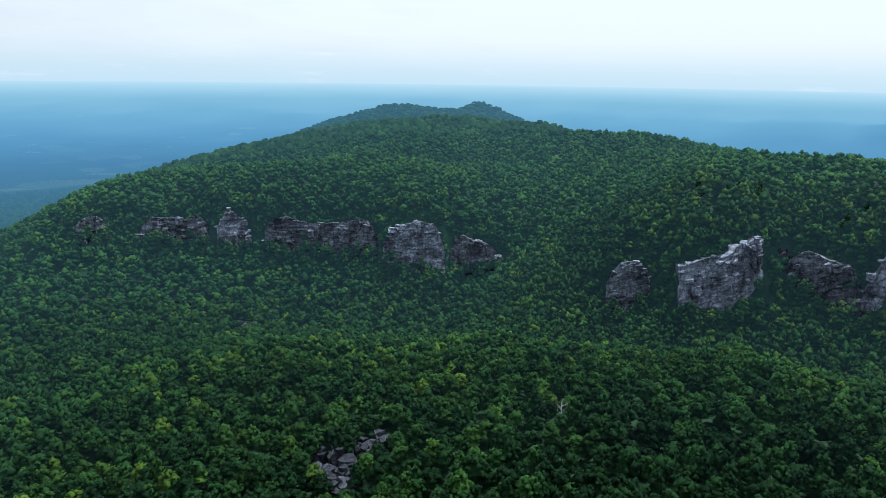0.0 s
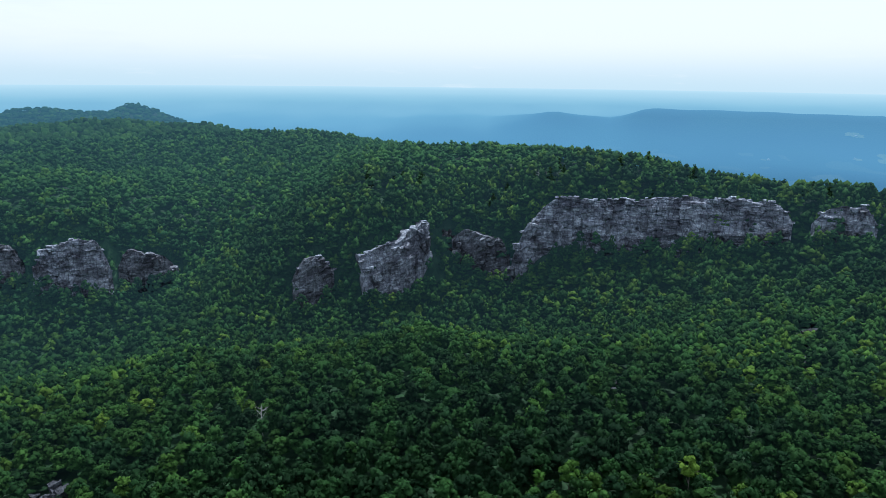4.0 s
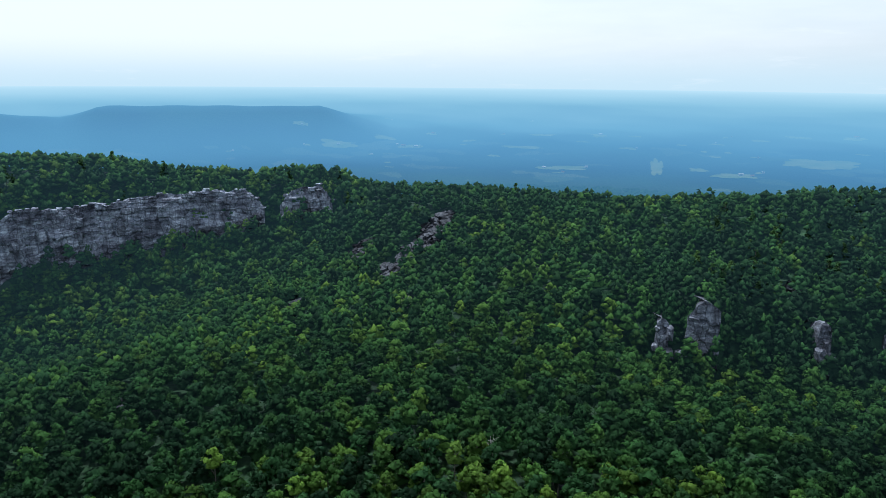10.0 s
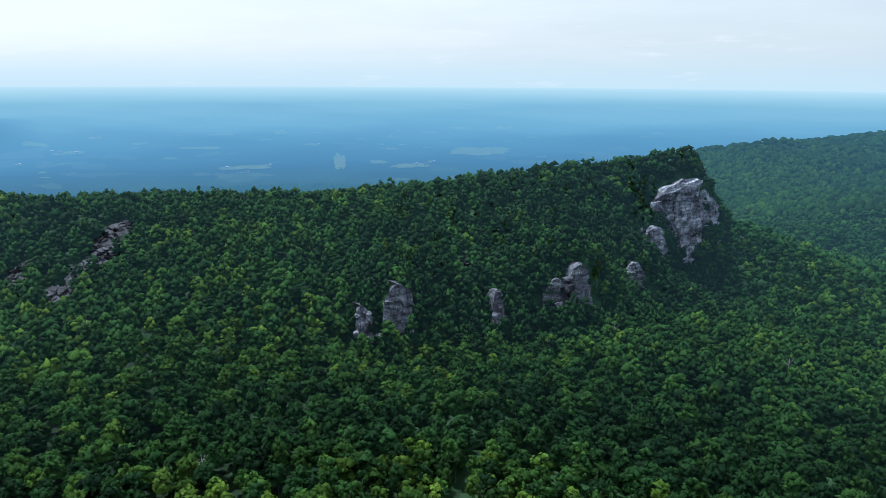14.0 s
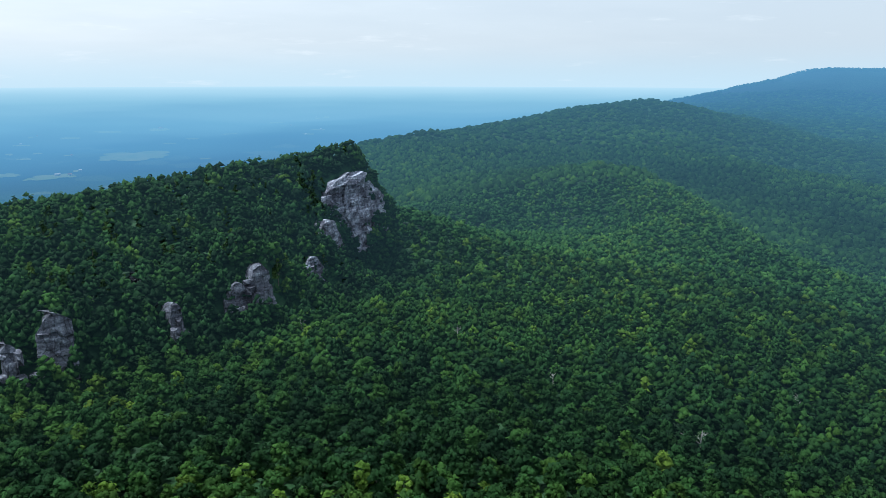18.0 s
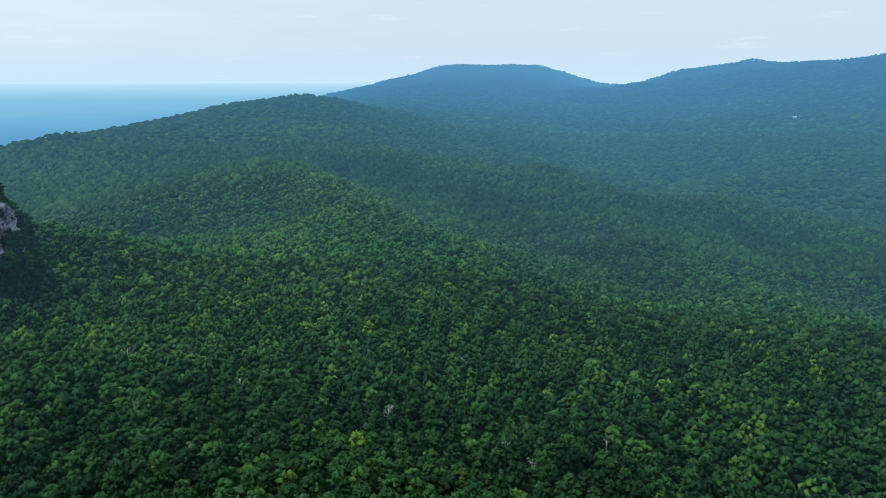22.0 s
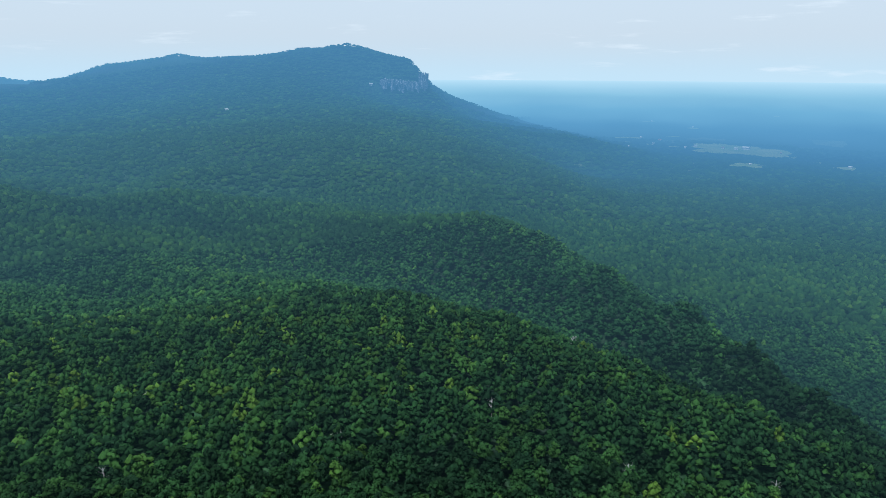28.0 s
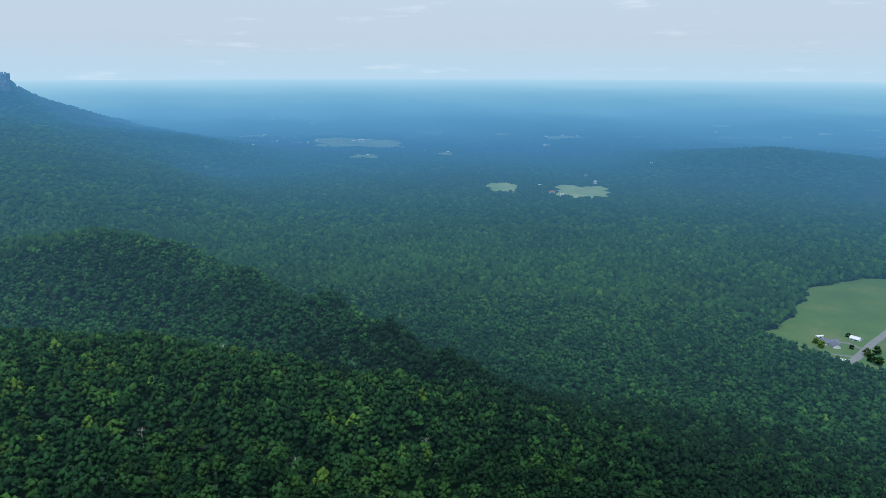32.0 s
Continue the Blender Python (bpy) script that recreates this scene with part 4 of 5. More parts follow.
def along(line, step, droop=0.75):
    """Points of a cliff's plan at even steps: place of the top edge, foot height, outward way. The brow is notched and sinks at both ends."""
    pts = [(site(b, d, top), EYE - foot) for b, d, top, foot in line]
    whole = sum((q[0].xy - p[0].xy).length for p, q in zip(pts, pts[1:]))
    out, gone = [], 0.0
    for (p, fp), (q, fq) in zip(pts, pts[1:]):
        flat = (q - p).to_2d()
        n = max(1, round(flat.length / step))
        way = Vector((flat.y, -flat.x)).normalized()
        if way.dot(p.to_2d()) > 0:
            way = -way
        for i in range(n + (q is pts[-1][0])):
            t = i / n
            c, foot = p.lerp(q, t), fp + (fq - fp) * t
            s = gone + flat.length * t
            end = min(1.0, min(s, whole - s) / min(9.0, whole * 0.36))
            notch = noise.noise(Vector((c.x * 0.11, c.y * 0.11, 3.0))) * 2.2 + noise.noise(Vector((c.x * 0.35, c.y * 0.35, 9.0))) * 0.7
            c.z = c.z + min(0.8, notch) * min(1.0, (c.z - foot) / 14) - (c.z - foot) * droop * (1 - end) ** 1.5
            out.append((c, foot, way))
        gone += flat.length
    return out


def cliff_body(line, seed, mat, rough, back=16.0, droop=0.75, block=1.0, tilt=0.0):
    """The solid rock: a face of stepped beds and upright joints with ledges, sunk into the slope."""
    cols = along(line, 0.85, droop)
    nz = int(max(20, (max(k[3] - k[2] for k in line) + 12) / 0.62))
    verts, faces = [], []
    off = Vector((seed * 3.1, seed * 1.7, 0))
    s, last = 0.0, None
    for p, foot, way in cols:
        s += (p.xy - last).length if last else 0.0
        last = p.xy.copy()
        low = foot - 12
        for k in range(nz + 3):
            if k <= nz:
                z = low + (p.z - 0.6 - low) * k / nz
                q = Vector((p.x, p.y, z))
                warp = 1.6 * noise.noise(q * 0.16 + off)
                bed = z - tilt * s + warp
                c1 = noise.cell(Vector(((s + warp) / (6.5 * block), bed / (9.0 * block), seed)))
                c2 = noise.cell(Vector((s / (8.0 * block) + 7, bed / (1.7 * block), seed + 3)))
                c3 = noise.cell(Vector(((s + 0.5 * warp) / 15.0, z / 90.0, seed + 9)))
                big = noise.fractal(q * 0.07 + off, 1.0, 2.0, 4)
                push = rough * (0.75 * c1 + 0.62 * c2 + 0.9 * c3 + 0.9 * big) + 0.3 - 3.0 * k / nz
            else:
                push = 0.3 - 3.0 - (k - nz) * back / 2
                z = p.z - 0.6 - (k - nz) * 1.3 + noise.noise(Vector((p.x, p.y, k)) * 0.2) * 0.8
            verts.append((p.x + way.x * push, p.y + way.y * push, z))
    m = nz + 3
    n = len(cols)
    for i in range(n - 1):
        for k in range(m - 1):
            a = i * m + k
            faces.append((a, a + m, a + m + 1, a + 1))
    bm = bmesh.new()
    vs = [bm.verts.new(v) for v in verts]
    for f in faces:
        bm.faces.new([vs[i] for i in f])
    bm.faces.new([vs[k] for k in range(m)])
    bm.faces.new([vs[(n - 1) * m + k] for k in reversed(range(m))])
    bmesh.ops.recalc_face_normals(bm, faces=bm.faces[:])
    me = bpy.data.meshes.new("rock_face")
    bm.to_mesh(me)
    bm.free()
    me.materials.append(mat)
    return me


def cliff(name, line, label, seed, wide=4.4, high=3.2, rough=1.2, missing=0.9, slabs=True, spread=1.0, stock=None, droop=0.75, block=1.0, tilt=0.0):
    rng = random.Random(seed)
    root = new(name)
    root.location = site(line[0][0], line[0][1], line[0][3])
    inv = Matrix.Translation(-root.location)
    body = part("rock_face", cliff_body(line, seed, (stock or BLOCKS)[0].materials[0], rough, droop=droop, block=block, tilt=tilt), root, "stained grey quartzite face")
    body.matrix_basis = inv
    cols = along(line, wide, droop)
    for i, (p, foot, way) in enumerate(cols):
        yaw = math.atan2(way.y, way.x) + math.pi / 2
        lean = rng.uniform(-0.8, 1.0)
        z = foot - 5
        while z < p.z - high * 0.4:
            h = high * rng.choice((0.4, 0.7, 1.0, 1.6))
            h = min(h, p.z - z + 0.5)
            if rng.random() > missing:
                w = wide * rng.uniform(0.8, 1.35)
                deep = rng.uniform(3.0, 5.0) * spread
                up = (z - foot) / max(4.0, p.z - foot)
                push = lean * 0.8 + rng.uniform(-0.35, 0.45) - 2.4 * up * spread
                slip = rng.uniform(-0.3, 0.3) * wide
                c = Vector((p.x + way.x * (push - deep / 2 + 1.2) - way.y * slip, p.y + way.y * (push - deep / 2 + 1.2) + way.x * slip, z + h / 2))
                m = Matrix.LocRotScale(c, Euler((rng.uniform(-.1, .1), rng.uniform(-.1, .1) - tilt * 0.6, yaw + rng.uniform(-.3, .3))),
                                       Vector((w, deep, h * 1.12)))
                # blocks are often paler near the brow and darker near the foot
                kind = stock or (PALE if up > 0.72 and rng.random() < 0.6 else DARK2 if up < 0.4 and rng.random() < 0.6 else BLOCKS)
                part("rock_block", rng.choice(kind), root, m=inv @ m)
            z += h
        if slabs and rng.random() > 0.4:
            w, deep = wide * rng.uniform(0.4, 1.0), rng.uniform(2.5, 4.5)
            c = Vector((p.x + way.x * (-deep / 2 - 2.3), p.y + way.y * (-deep / 2 - 2.3), p.z + rng.uniform(-0.9, -0.1)))
            m = Matrix.LocRotScale(c, Euler((rng.uniform(-.12, .05), rng.uniform(-.08, .08), yaw + rng.uniform(-.4, .4))),
                                   Vector((w, deep, rng.uniform(0.8, 1.5))))
            part("ledge_slab", rng.choice(PALE), root, "pale ledge slab along the brow", m=inv @ m)
    return tagged(root, label, "cliff")


LABELS = {
    "west_outcrop": "small grey rock outcrop among trees on the dome", "west_band": "long low grey cliff band under the wooded dome",
    "west_step": "grey rock step half hidden by trees", "west_wall": "low dark cliff wall behind the tree tops",
    "west_bluff": "bright layered bluff standing out of the cliff band", "west_buttress": "dark purple-grey buttress beside the layered bluff",
    "low_crag": "small layered crag rising from the forest", "stair_crag": "stepped grey crag with pale slanting ledges",
    "slant_crag": "dark slanting crag between pines below the cliff", "long_cliff": "long jointed grey quartzite cliff with pale top ledges",
    "end_cliff": "low rock ledges at the end of the cliff", "pillar": "short square rock pillar among the trees",
    "tower": "broad dark rock tower among the trees", "needle": "thin rock needle half hidden by trees",
    "rib": "slanting dark rock rib above the woods", "low_rib": "dark low rock rib under the trees", "under_nose": "low grey outcrop below the great headland",
    "nose_foot": "grey rock step at the foot of the headland",
    "nose": "tall pale rock headland at the end of the ridge"}
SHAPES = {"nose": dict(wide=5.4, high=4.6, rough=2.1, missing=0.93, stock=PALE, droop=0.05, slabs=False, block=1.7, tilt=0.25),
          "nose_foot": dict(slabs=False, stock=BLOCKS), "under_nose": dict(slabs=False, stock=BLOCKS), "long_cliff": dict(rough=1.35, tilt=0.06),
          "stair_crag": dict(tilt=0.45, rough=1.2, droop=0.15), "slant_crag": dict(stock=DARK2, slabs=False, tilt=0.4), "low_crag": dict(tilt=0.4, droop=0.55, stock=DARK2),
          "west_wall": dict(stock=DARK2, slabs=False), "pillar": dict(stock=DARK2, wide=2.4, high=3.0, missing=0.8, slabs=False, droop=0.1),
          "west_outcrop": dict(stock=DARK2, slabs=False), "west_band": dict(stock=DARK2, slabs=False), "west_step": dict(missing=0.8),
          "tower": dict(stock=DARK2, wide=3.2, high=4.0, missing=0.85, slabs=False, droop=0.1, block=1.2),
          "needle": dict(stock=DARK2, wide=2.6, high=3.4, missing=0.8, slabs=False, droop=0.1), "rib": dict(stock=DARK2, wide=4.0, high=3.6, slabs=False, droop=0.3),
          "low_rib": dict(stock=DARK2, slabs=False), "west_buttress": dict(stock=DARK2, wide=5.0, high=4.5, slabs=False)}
for i, (key, line) in enumerate(CLIFFS.items()):
    cliff("cliff", line, LABELS[key], 40 + i, **SHAPES.get(key, {}))


def ledge(b, d, r, share, seed):
    """Bare slabs set in the slope; big ledges are thickened to show past the trees in the camera's view."""
    rng = random.Random(seed)
    c = site(b, d)
    x, y = np.array([c.x, c.x + 4, c.x]), np.array([c.y, c.y, c.y + 4])
    z = ground_z(x, y)
    up = Vector((-(z[1] - z[0]) / 4, -(z[2] - z[0]) / 4, 1)).normalized()
    tilt = up.to_track_quat("Z", "Y")
    root = new("rock_ledge")
    root.location = (c.x, c.y, float(z[0]))
    for i in range(int(3 + r * 1.9 * share)):
        a, q = rng.uniform(0, 6.28), r * math.sqrt(rng.random())
        px, py = c.x + q * math.cos(a), c.y + q * math.sin(a)
        pz = float(ground_z(np.array([px]), np.array([py]))[0])
        s = rng.uniform(0.25, 0.6) * r + 1.2
        thick = rng.uniform(3.5, 7.0) if r > 6 else rng.uniform(1.6, 3.6)
        m = Matrix.LocRotScale(Vector((px, py, pz + thick * 0.3)), tilt @ Euler((rng.uniform(-.2, .2), rng.uniform(-.2, .2), rng.uniform(0, 6.28))).to_quaternion(),
                               Vector((s, s * rng.uniform(0.5, 0.9), thick)))
        part("rock_slab", rng.choice(DARK), root, m=Matrix.Translation(-root.location) @ m)
    tagged(root, "bare grey-brown rock slabs lying on the wooded slope", "rock ledge", "ledges on the slope")


for i, row in enumerate(SLIDES):
    ledge(*row, 700 + i)

# the far cliff under the highest summit
FAR_BLOCKS = [block_mesh(560 + i, ROCK_FAR, 0.2) for i in range(6)]


def far_cliff():
    rng = random.Random(5)
    root = new("cliff")
    root.location = site(186, 2300, 90)
    for i in range(44):
        t = i / 43
        b = 184.2 + 3.45 * t
        top = 1.0 + 0.35 * t + 0.12 * math.sin(i * 1.7) - (0.75 if 0.84 < t else 0)
        foot = 1.45 + 0.75 * t + 0.3 * math.sin(i * 0.75) - 0.5 * max(0, t - 0.92) * 12
        top, foot = 2298 * math.tan(radians(top)), 2298 * math.tan(radians(foot))
        h = foot - top
        p = site(b, 2298 + rng.uniform(-6, 6), top + h / 2)
        m = Matrix.LocRotScale(p, Euler((rng.uniform(-.1, .1), rng.uniform(-.12, .12), -radians(b) + rng.uniform(-.4, .4))),
                               Vector((rng.uniform(5, 9), 26, h)))
        part("rock_block", rng.choice(FAR_BLOCKS), root, m=Matrix.Translation(-root.location) @ m)
    tagged(root, "distant pinkish-grey cliff below the mountain summit", "cliff")


far_cliff()

# ---- trees of their own on the slope below ----
def crown_mesh(name, template, mat):
    return mesh_from(name, template[0], template[1], mat, True, template[2])


def make_tree(name, crown, trunk, label):
    root = new(name)
    part("trunk", trunk, root)
    part("crown", crown, root)
    return tagged(root, label, "tree", "trees on the slope")


BRIGHT = leaf_material("young_leaves", True, stops=((0.0, (0.060, 0.150, 0.030)), (1.0, (0.150, 0.250, 0.040))))
oaks = [make_tree("oak_tree", crown_mesh("crown", broad_crown(600 + i, 11, 11, 0.9, 3.6, 12.0, 8.0), LEAF),
                  trunk_mesh("trunk", 620 + i, 8.0, 0.26, BARK), "dark green broadleaf tree in the dense canopy") for i in range(5)]
poplars = [make_tree("poplar_tree", crown_mesh("crown", broad_crown(640 + i, 9, 11, 0.85, 2.6, 12.6, 6.5), BRIGHT),
                     trunk_mesh("trunk", 650 + i, 9.0, 0.22, BARK), "bright yellow-green young tree among darker ones") for i in range(3)]
pines = [make_tree("pine_tree", crown_mesh("crown", pine_crown(660 + i, 9, 7, 1.3), NEEDLE),
                   trunk_mesh("trunk", 670 + i, 12.0, 0.2, BARK, 3, 1.2), "dark ragged pine tree on the ridge") for i in range(4)]
snags = []
for i in range(4):
    root = new("dead_tree")
    part("trunk", trunk_mesh("trunk", 680 + i, 11.0, 0.2, DEADWOOD, 1, 1.0), root)
    part("branches", trunk_mesh("branches", 690 + i, 10.5, 0.12, DEADWOOD, 11, 2.6, True), root, "bare grey branches")
    snags.append(tagged(root, "bare grey dead tree standing in the canopy", "dead tree", "dead trees"))

TR = random.Random(77)


def plant(kinds, b, d, sink=0.0, size=1.0, used=[]):
    """The first of a kind is moved to its place, the others are copies."""
    src = TR.choice(kinds)
    p = site(b, d)
    z = float(ground_at(np.array([b]), np.array([d]))[0])
    s = size * TR.uniform(0.82, 1.18)
    m = Matrix.Translation((p.x, p.y, z - sink)) @ Matrix.Rotation(TR.uniform(0, 6.28), 4, "Z")
    if src not in used:
        used.append(src)
        ob = src
        ob.matrix_basis = m
    else:
        ob = copy_thing(src, m)
    ob.scale = (s * TR.uniform(0.92, 1.12), s * TR.uniform(0.92, 1.12), s * TR.uniform(0.92, 1.08))


for bb, dd in zip(own_b, own_d):
    k = TR.random()
    plant(oaks if k < 0.82 else poplars if k < 0.95 else pines, float(bb), float(dd))
# pines along the crest and over the cliffs
for i in range(20):
    bb = TR.uniform(36, 112)
    plant(pines, bb, float(np.interp(bb, [k[0] for k in EAST_CREST[:12]], [k[1] for k in EAST_CREST[:12]])) + TR.uniform(-14, 4), 1.5, TR.uniform(0.62, 0.95))
for i in range(22):
    bb = TR.uniform(20, 58)
    plant(pines, bb, 452 + TR.uniform(16, 34), 0, TR.uniform(0.7, 1.0))
for bb, dd in ((55.6, 482), (55.0, 478), (74.4, 430), (73.4, 431), (75.2, 428), (21.6, 704), (22.4, 702), (107.4, 470), (38.9, 542), (44.6, 508)):
    plant(pines, bb, dd, 1.5, 1.0)
# dark conifers on the shaded face under the crest and round the headland
for i in range(95):
    bb = TR.uniform(87, 111)
    plant(pines, bb, TR.uniform(352, 442) if bb > 95 else TR.uniform(330, 400), 1.0, TR.uniform(0.75, 1.05))
for i in range(22):
    plant(pines, TR.uniform(107.6, 109.9), TR.uniform(436, 456), 1.5, TR.uniform(0.8, 1.1))
for i in range(8):
    plant(pines, TR.uniform(110.0, 114.4), TR.uniform(474, 490), 4.0, TR.uniform(0.5, 0.75))
# dead trees
for bb, dd in ((141.3, 264), (139.9, 266), (151.8, 244), (154.2, 236), (146.6, 232), (160.6, 262), (128.8, 290), (147.9, 330), (164.4, 330),
               (179.6, 270), (200.2, 400), (193.4, 300), (205.5, 270), (217.2, 292), (71.9, 196), (64.5, 300), (88.6, 292), (120.5, 330),
               (107.2, 330), (33.9, 474), (34.5, 474), (172.2, 440), (188.0, 360), (10.6, 240), (24.0, 250)):
    plant(snags, bb, dd, 0, 1.0)

# ---- fields, road and farms on the plain ----
def field(b, d, hw, hd, turn, k):
    a = -radians(b + turn)
    p = site(b, d)
    n, rings = (90, 26) if d < 1700 else (40, 7)
    xs, ys = [p.x], [p.y]
    for r in range(1, rings + 1):
        for i in range(n):
            t = i * 2 * math.pi / n
            c, s = math.cos(t), math.sin(t)
            q = (abs(c) ** 4 + abs(s) ** 4) ** -0.25 * r / rings * (1 + 0.10 * math.sin(2 * t + k * 1.9) + 0.09 * math.sin(3 * t + k) + 0.05 * math.sin(7 * t + 2 * k)) * (1 if d < 1000 else 1 - 0.28 * max(0, math.sin(5 * t + k * 2.3)) ** 3)
            u, v = c * q * hw, s * q * hd
            xs.append(p.x + u * math.cos(a) - v * math.sin(a))
            ys.append(p.y + u * math.sin(a) + v * math.cos(a))
    z = ground_z(np.array(xs), np.array(ys)) + (1.4 if d < 1700 else 2.5)
    bm = bmesh.new()
    vs = [bm.verts.new(v) for v in zip(xs, ys, z)]
    for i in range(n):
        bm.faces.new((vs[0], vs[1 + i], vs[1 + (i + 1) % n]))
    for r in range(rings - 1):
        for i in range(n):
            o = 1 + r * n
            bm.faces.new((vs[o + i], vs[o + n + i], vs[o + n + (i + 1) % n], vs[o + (i + 1) % n]))
    bmesh.ops.recalc_face_normals(bm, faces=bm.faces[:])
    me = bpy.data.meshes.new("field")
    bm.to_mesh(me)
    bm.free()
    me.materials.append(FIELD if d < 1300 else FIELD_FAR)
    tagged(new("field", me), "open mown green field cut into the woods", "field", kind="structure")


for k, row in enumerate(FIELDS):
    field(*row, k)


def farm_field():
    """The hay field by the farm, draped on the ground out to its outline."""
    n, rings = 120, 24
    turn = np.arange(n) * 2 * math.pi / n - math.pi
    far = farm_reach(turn) * (1 + 0.012 * np.sin(turn * 17) + 0.01 * np.sin(turn * 31))
    k = np.arange(rings + 1)[:, None] / rings
    x = FARM_MID.x + (k * far * np.cos(turn)).ravel()
    y = FARM_MID.y + (k * far * np.sin(turn)).ravel()
    i, j = np.meshgrid(np.arange(rings), np.arange(n), indexing="ij")
    a, c = (i * n + j).ravel(), (i * n + (j + 1) % n).ravel()
    keep = i.ravel() > 0
    faces = np.column_stack([a, a + n, c + n, c])[keep]
    verts = np.column_stack([x, y, ground_z(x, y) + 1.4])
    middle = np.column_stack([np.full(n, 0), n + np.arange(n), n + (np.arange(n) + 1) % n, np.full(n, 1)])
    me = mesh_from("field", verts, np.vstack([faces, middle]), FIELD, True)
    tagged(new("field", me), "wide mown green hay field beside the farm and road", "field", kind="structure")


farm_field()

WHITE = plain_material("white_siding", (0.74, 0.74, 0.73), (0.82, 0.82, 0.81))
ROOF_DARK = plain_material("slate_roof", (0.10, 0.11, 0.15), (0.16, 0.17, 0.21))
ROOF_PALE = plain_material("metal_roof", (0.60, 0.62, 0.64), (0.75, 0.76, 0.77), 0.3, 0.4)
ROOF_RED = plain_material("red_roof", (0.30, 0.15, 0.12), (0.38, 0.20, 0.16))
GLASSY = plain_material("dark_window", (0.03, 0.035, 0.04), (0.05, 0.055, 0.06), 0.5, 0.15)
ASPHALT = plain_material("asphalt", (0.16, 0.16, 0.165), (0.22, 0.22, 0.22))


def box_part(name, parent, x, y, z, sx, sy, sz, mat, label=""):
    bm = bmesh.new()
    bmesh.ops.create_cube(bm, size=1.0)
    for v in bm.verts:
        v.co = Vector((x + v.co.x * sx, y + v.co.y * sy, z + v.co.z * sz))
    me = bpy.data.meshes.new(name)
    bm.to_mesh(me)
    bm.free()
    me.materials.append(mat)
    return part(name, me, parent, label)


def house(name, b, d, turn, lx, ly, h, rise, roof_mat, label, category="house", lift=0.0):
    """Walls, a gable roof with eaves, windows, a door and a chimney."""
    p = site(b, d)
    z = float(ground_at(np.array([b]), np.array([d]))[0]) + 1.0 + lift
    root = new(name)
    root.matrix_basis = Matrix.Translation((p.x, p.y, z)) @ Matrix.Rotation(radians(turn - b), 4, "Z")
    bm = bmesh.new()
    prof = [(-ly / 2, -2.0), (ly / 2, -2.0), (ly / 2, h), (0, h + rise), (-ly / 2, h)]
    a = [bm.verts.new((-lx / 2, y, zz)) for y, zz in prof]
    c = [bm.verts.new((lx / 2, y, zz)) for y, zz in prof]
    bm.faces.new(a)
    bm.faces.new(list(reversed(c)))
    for i in range(5):
        j = (i + 1) % 5
        bm.faces.new((a[j], a[i], c[i], c[j]))
    me = bpy.data.meshes.new("wall")
    bm.to_mesh(me)
    bm.free()
    me.materials.append(WHITE)
    part("wall", me, root)
    bm = bmesh.new()
    e = 0.5
    k = rise / (ly / 2)
    prof = [(-ly / 2 - e, h - e * k + 0.05), (0, h + rise + 0.05), (ly / 2 + e, h - e * k + 0.05), (ly / 2 + e, h - e * k + 0.3), (0, h + rise + 0.35), (-ly / 2 - e, h - e * k + 0.3)]
    a = [bm.verts.new((-lx / 2 - e, y, zz)) for y, zz in prof]
    c = [bm.verts.new((lx / 2 + e, y, zz)) for y, zz in prof]
    for q in ((0, 1, 4, 5), (1, 2, 3, 4)):
        bm.faces.new([a[i] for i in q])
        bm.faces.new([c[i] for i in reversed(q)])
    for i in range(6):
        j = (i + 1) % 6
        bm.faces.new((a[i], a[j], c[j], c[i]))
    bmesh.ops.recalc_face_normals(bm, faces=bm.faces[:])
    me = bpy.data.meshes.new("roof")
    bm.to_mesh(me)
    bm.free()
    me.materials.append(roof_mat)
    roof = part("roof", me, root)
    n = max(1, int(lx / 4))
    for side in (-1, 1):
        for i in range(n):
            wx = (i + 0.5) * lx / n - lx / 2
            if category == "house":
                win = box_part("window", root, wx, side * (ly / 2 + 0.02), h * 0.55, 1.5, 0.12, 1.6, WHITE)
                for dz in (-0.36, 0.36):
                    box_part("pane", win, wx, side * (ly / 2 + 0.05), h * 0.55 + dz, 1.2, 0.10, 0.62, GLASSY, "dark window pane")
            else:
                box_part("window", root, wx, side * (ly / 2 + 0.02), h * 0.55, 1.2, 0.12, 1.3, GLASSY)
    box_part("door", root, lx * 0.12, -(ly / 2 + 0.03), 1.0, 1.0, 0.14, 2.1, GLASSY)
    if category == "house":
        box_part("chimney", roof, lx * 0.2, ly * 0.15, h + rise + 0.1, 0.8, 0.8, 1.8, ROOF_RED)
    return tagged(root, label, category)


house("farmhouse", 249.1, 752, 18, 16, 9, 3.0, 2.4, ROOF_DARK, "white farmhouse with dark slate roof at the field edge")
house("farmhouse_wing", 249.55, 745, 108, 8, 7, 2.8, 2.0, ROOF_DARK, "white wing with a dark roof beside the farmhouse", "house wing")
house("shed", 250.75, 775, -20, 9, 7, 2.6, 1.6, ROOF_PALE, "small white shed with a pale metal roof", "shed")
house("trailer", 249.9, 706, 8, 10, 3, 2.4, 0.4, ROOF_PALE, "long white trailer parked by the trees", "trailer")
house("trailer", 248.4, 768, 40, 7, 2.6, 2.2, 0.4, ROOF_PALE, "white trailer parked on the grass", "trailer")


def on_plain(e):
    ds = np.geomspace(600, 4900, 800)
    dep = np.degrees(np.arctan((plain_drop(ds) + tree_depth(ds)) / ds))
    return float(np.interp(-e, -dep, ds))


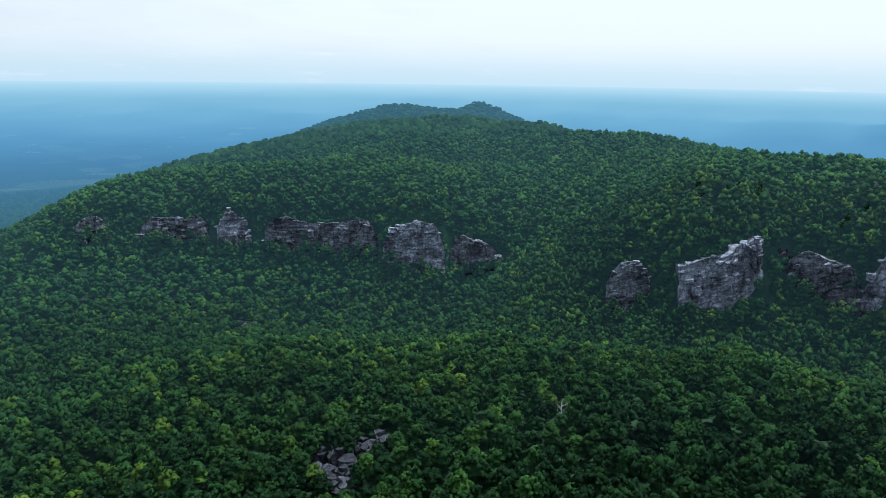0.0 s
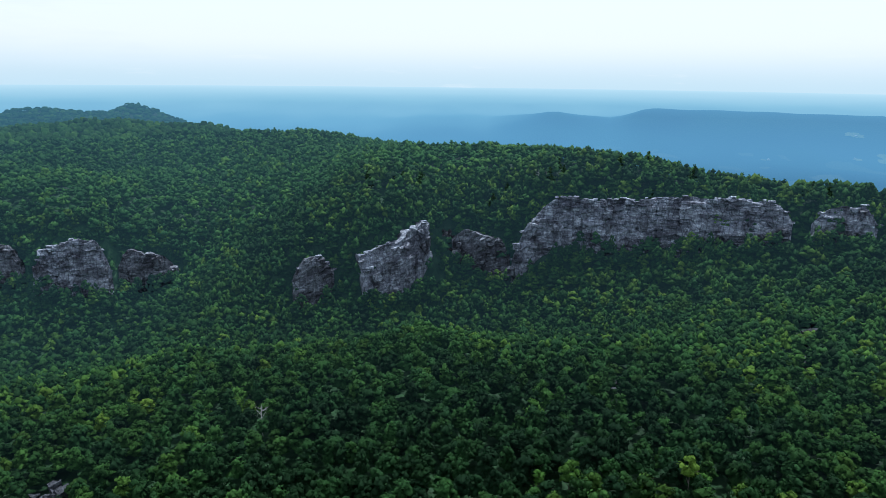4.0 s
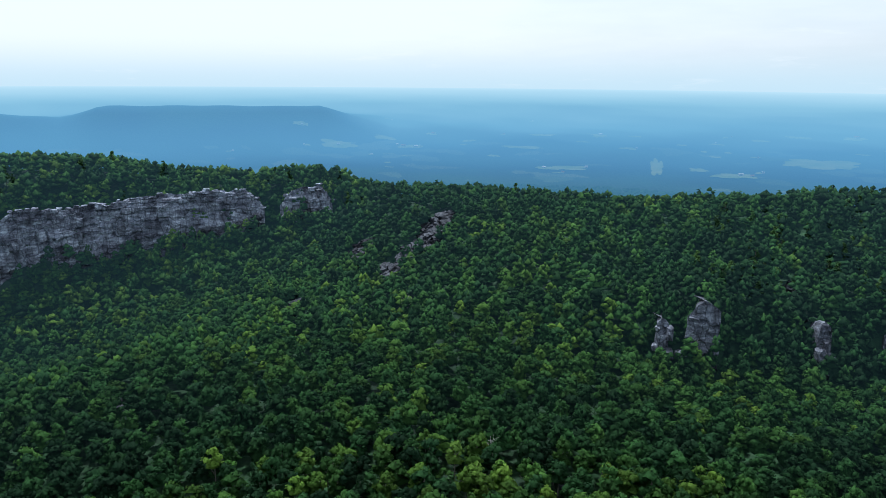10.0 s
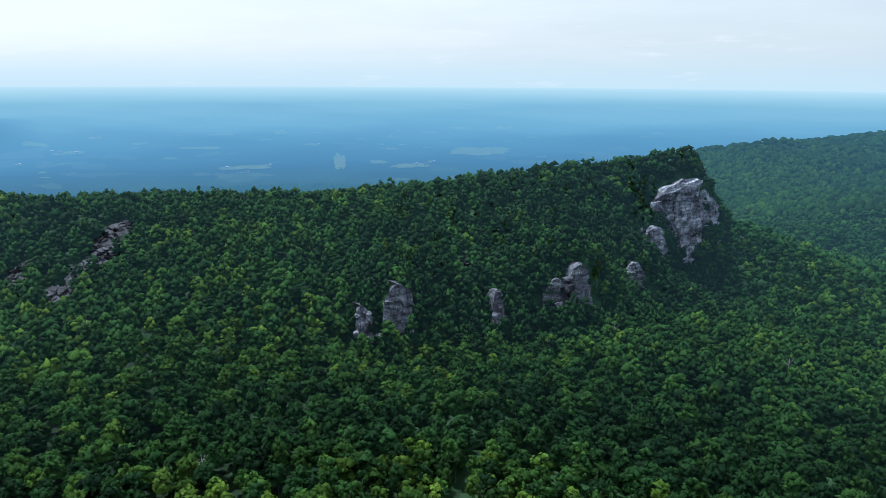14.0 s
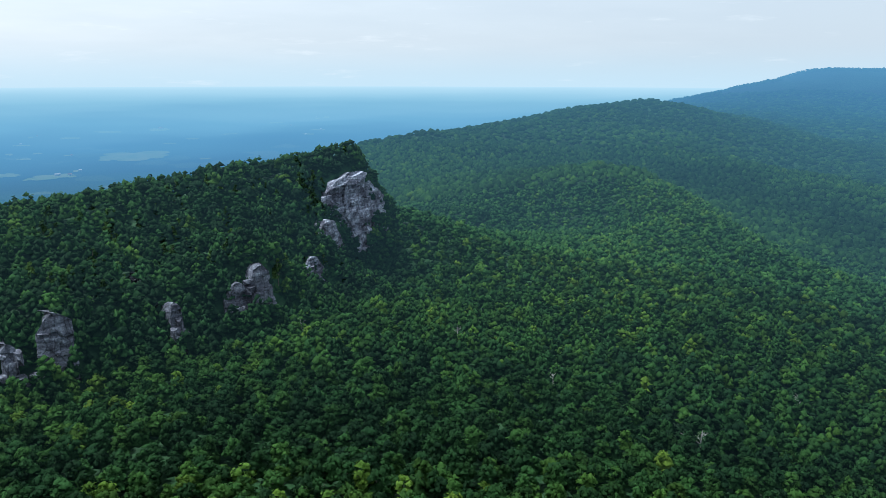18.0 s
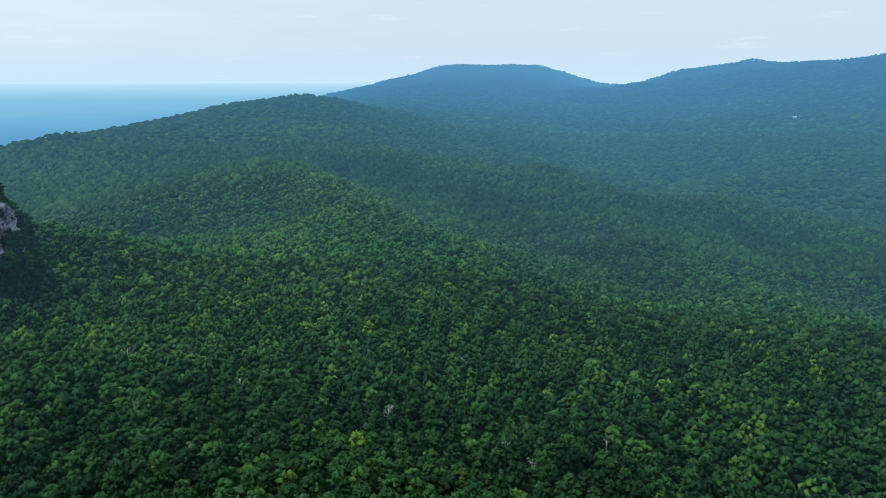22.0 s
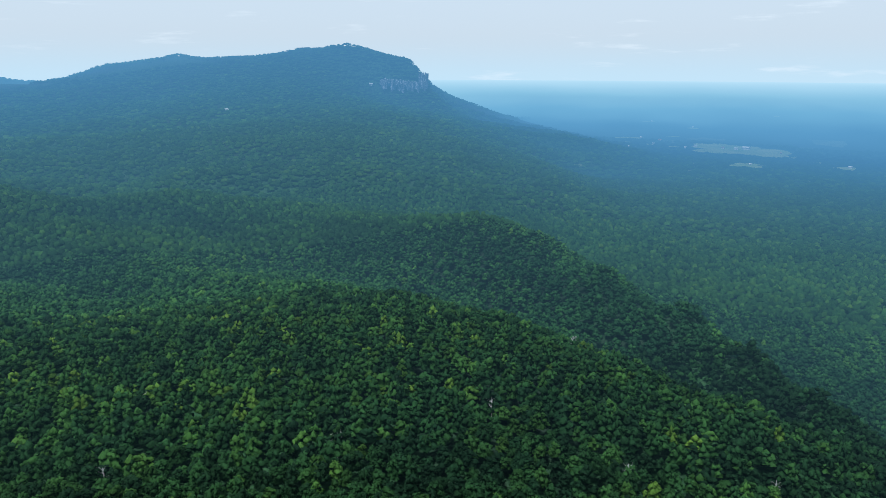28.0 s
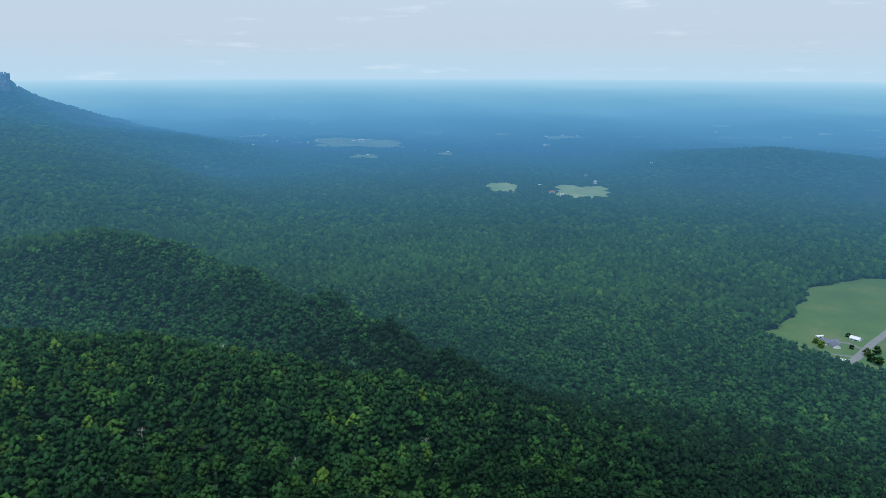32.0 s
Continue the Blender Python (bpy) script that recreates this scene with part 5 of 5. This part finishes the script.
FARMS = [(212.2, 5.95, 34, 18, 9), (211.5, 6.0, 18, 10, 6), (210.6, 6.0, 14, 9, 5), (208.6, 6.0, 16, 9, 5), (207.9, 6.1, 10, 8, 4), (214.6, 6.1, 9, 7, 4),
    (212.6, 7.2, 9, 7, 4), (219.1, 6.85, 16, 10, 5), (227.6, 10.0, 18, 10, 5), (226.6, 9.5, 9, 7, 4), (231.0, 9.1, 10, 8, 6), (230.2, 8.6, 9, 7, 4),
    (228.4, 10.2, 12, 8, 5), (204.6, 5.5, 12, 9, 5), (206.0, 5.6, 14, 9, 5)] + \
    [(235.2, 8.0, 8, 6, 4), (90.4, 7.25, 20, 12, 6), (91.2, 7.3, 14, 9, 5), (75.6, 7.15, 16, 10, 5), (78.9, 7.1, 14, 10, 5), (64.2, 5.6, 26, 12, 6),
    (65.2, 5.65, 22, 12, 6), (63.7, 5.5, 14, 9, 5), (66.6, 4.75, 18, 10, 6), (59.0, 5.6, 12, 9, 5), (79.9, 4.6, 22, 14, 6), (97.6, 4.05, 30, 14, 7),
    (228.2, 5.55, 18, 10, 5), (227.0, 5.6, 14, 10, 5)]
for b, e, hw, hh in FIELD_SIGHTS[36:]:
    if FR.random() < 0.5:
        FARMS.append((b + FR.uniform(-0.5, 0.5), e + FR.uniform(-0.08, 0.05), FR.uniform(8, 13), FR.uniform(6, 8), FR.uniform(3, 4.5)))
for k, (b, e, lx, ly, h) in enumerate(FARMS):
    house("farm_building", b, on_plain(e), (k * 37) % 60 - 30, lx * 0.62, ly * 0.62, h * 0.62, ly * 0.15, (ROOF_PALE, ROOF_PALE, ROOF_RED)[k % 3],
          "distant white farm building with a pale roof on the plain", "farm building", 2.0)
# buildings up in the woods
house("lodge", 157.9, 1150, 10, 18, 9, 4, 2.5, ROOF_RED, "long lodge roof in a clearing in the woods", "lodge", -2.2)
house("lodge", 158.5, 1136, -20, 14, 8, 4, 2.5, ROOF_PALE, "pale lodge roof in a clearing in the woods", "lodge", -2.2)
house("cabin", 160.3, 1146, 30, 7, 6, 5, 2, ROOF_PALE, "white cabin showing above the trees", "cabin", -2.0)
house("cabin", 172.2, 1900, 30, 9, 7, 4, 3, ROOF_PALE, "white cabin high on the wooded slope", "cabin", 0)
house("cabin", 183.3, 2300, 10, 10, 8, 4, 3, ROOF_PALE, "white hut below the mountain summit", "cabin", 0)
house("cabin", 192.4, 880, 10, 7, 5, 4, 2, ROOF_DARK, "small dark roof on the wooded spur", "cabin", 5)


def ribbon(name, pts, width, label):
    """A road laid on the ground."""
    bm = bmesh.new()
    rows = []
    P = [site(b, d) for b, d in pts]
    fine = []
    for p, q in zip(P, P[1:]):
        fine += [p.lerp(q, i / 8) for i in range(8)]
    fine.append(P[-1])
    for i, p in enumerate(fine):
        t = (fine[min(i + 1, len(fine) - 1)] - fine[max(i - 1, 0)]).to_2d().normalized()
        s = Vector((-t.y, t.x)) * width / 2
        xs, ys = np.array([p.x - s.x, p.x + s.x]), np.array([p.y - s.y, p.y + s.y])
        zz = ground_z(xs, ys) + 1.7
        rows.append([bm.verts.new((x, y, z)) for x, y, z in zip(xs, ys, zz)])
    for a, c in zip(rows, rows[1:]):
        bm.faces.new((a[0], a[1], c[1], c[0]))
    bmesh.ops.recalc_face_normals(bm, faces=bm.faces[:])
    me = bpy.data.meshes.new(name)
    bm.to_mesh(me)
    bm.free()
    me.materials.append(ASPHALT)
    tagged(new(name, me), label, "road", kind="structure")


ribbon("road", [(250.2, 690), (251.0, 722), (251.7, 765), (252.6, 815), (254.2, 880), (258, 960)], 7.5, "grey asphalt country road past the field")
ribbon("driveway", [(247.4, 726), (249.0, 722), (250.2, 722), (251.0, 726)], 3.2, "pale gravel drive to the farmhouse")
ribbon("driveway", [(249.4, 758), (250.3, 762), (251.2, 752), (251.5, 750)], 3.2, "pale gravel drive round the lawn")
# trees standing alone by the farm
for bb, dd, sz in ((250.25, 783, 1.0), (250.6, 748, 0.9), (251.6, 735, 1.1), (251.9, 722, 1.0), (252.4, 716, 1.2), (248.2, 748, 1.1), (248.6, 738, 1.0),
                   (249.9, 690, 1.0), (253.2, 770, 1.0), (252.2, 744, 1.0), (250.4, 694, 0.9)):
    plant(oaks, bb, dd, 3.6, sz)
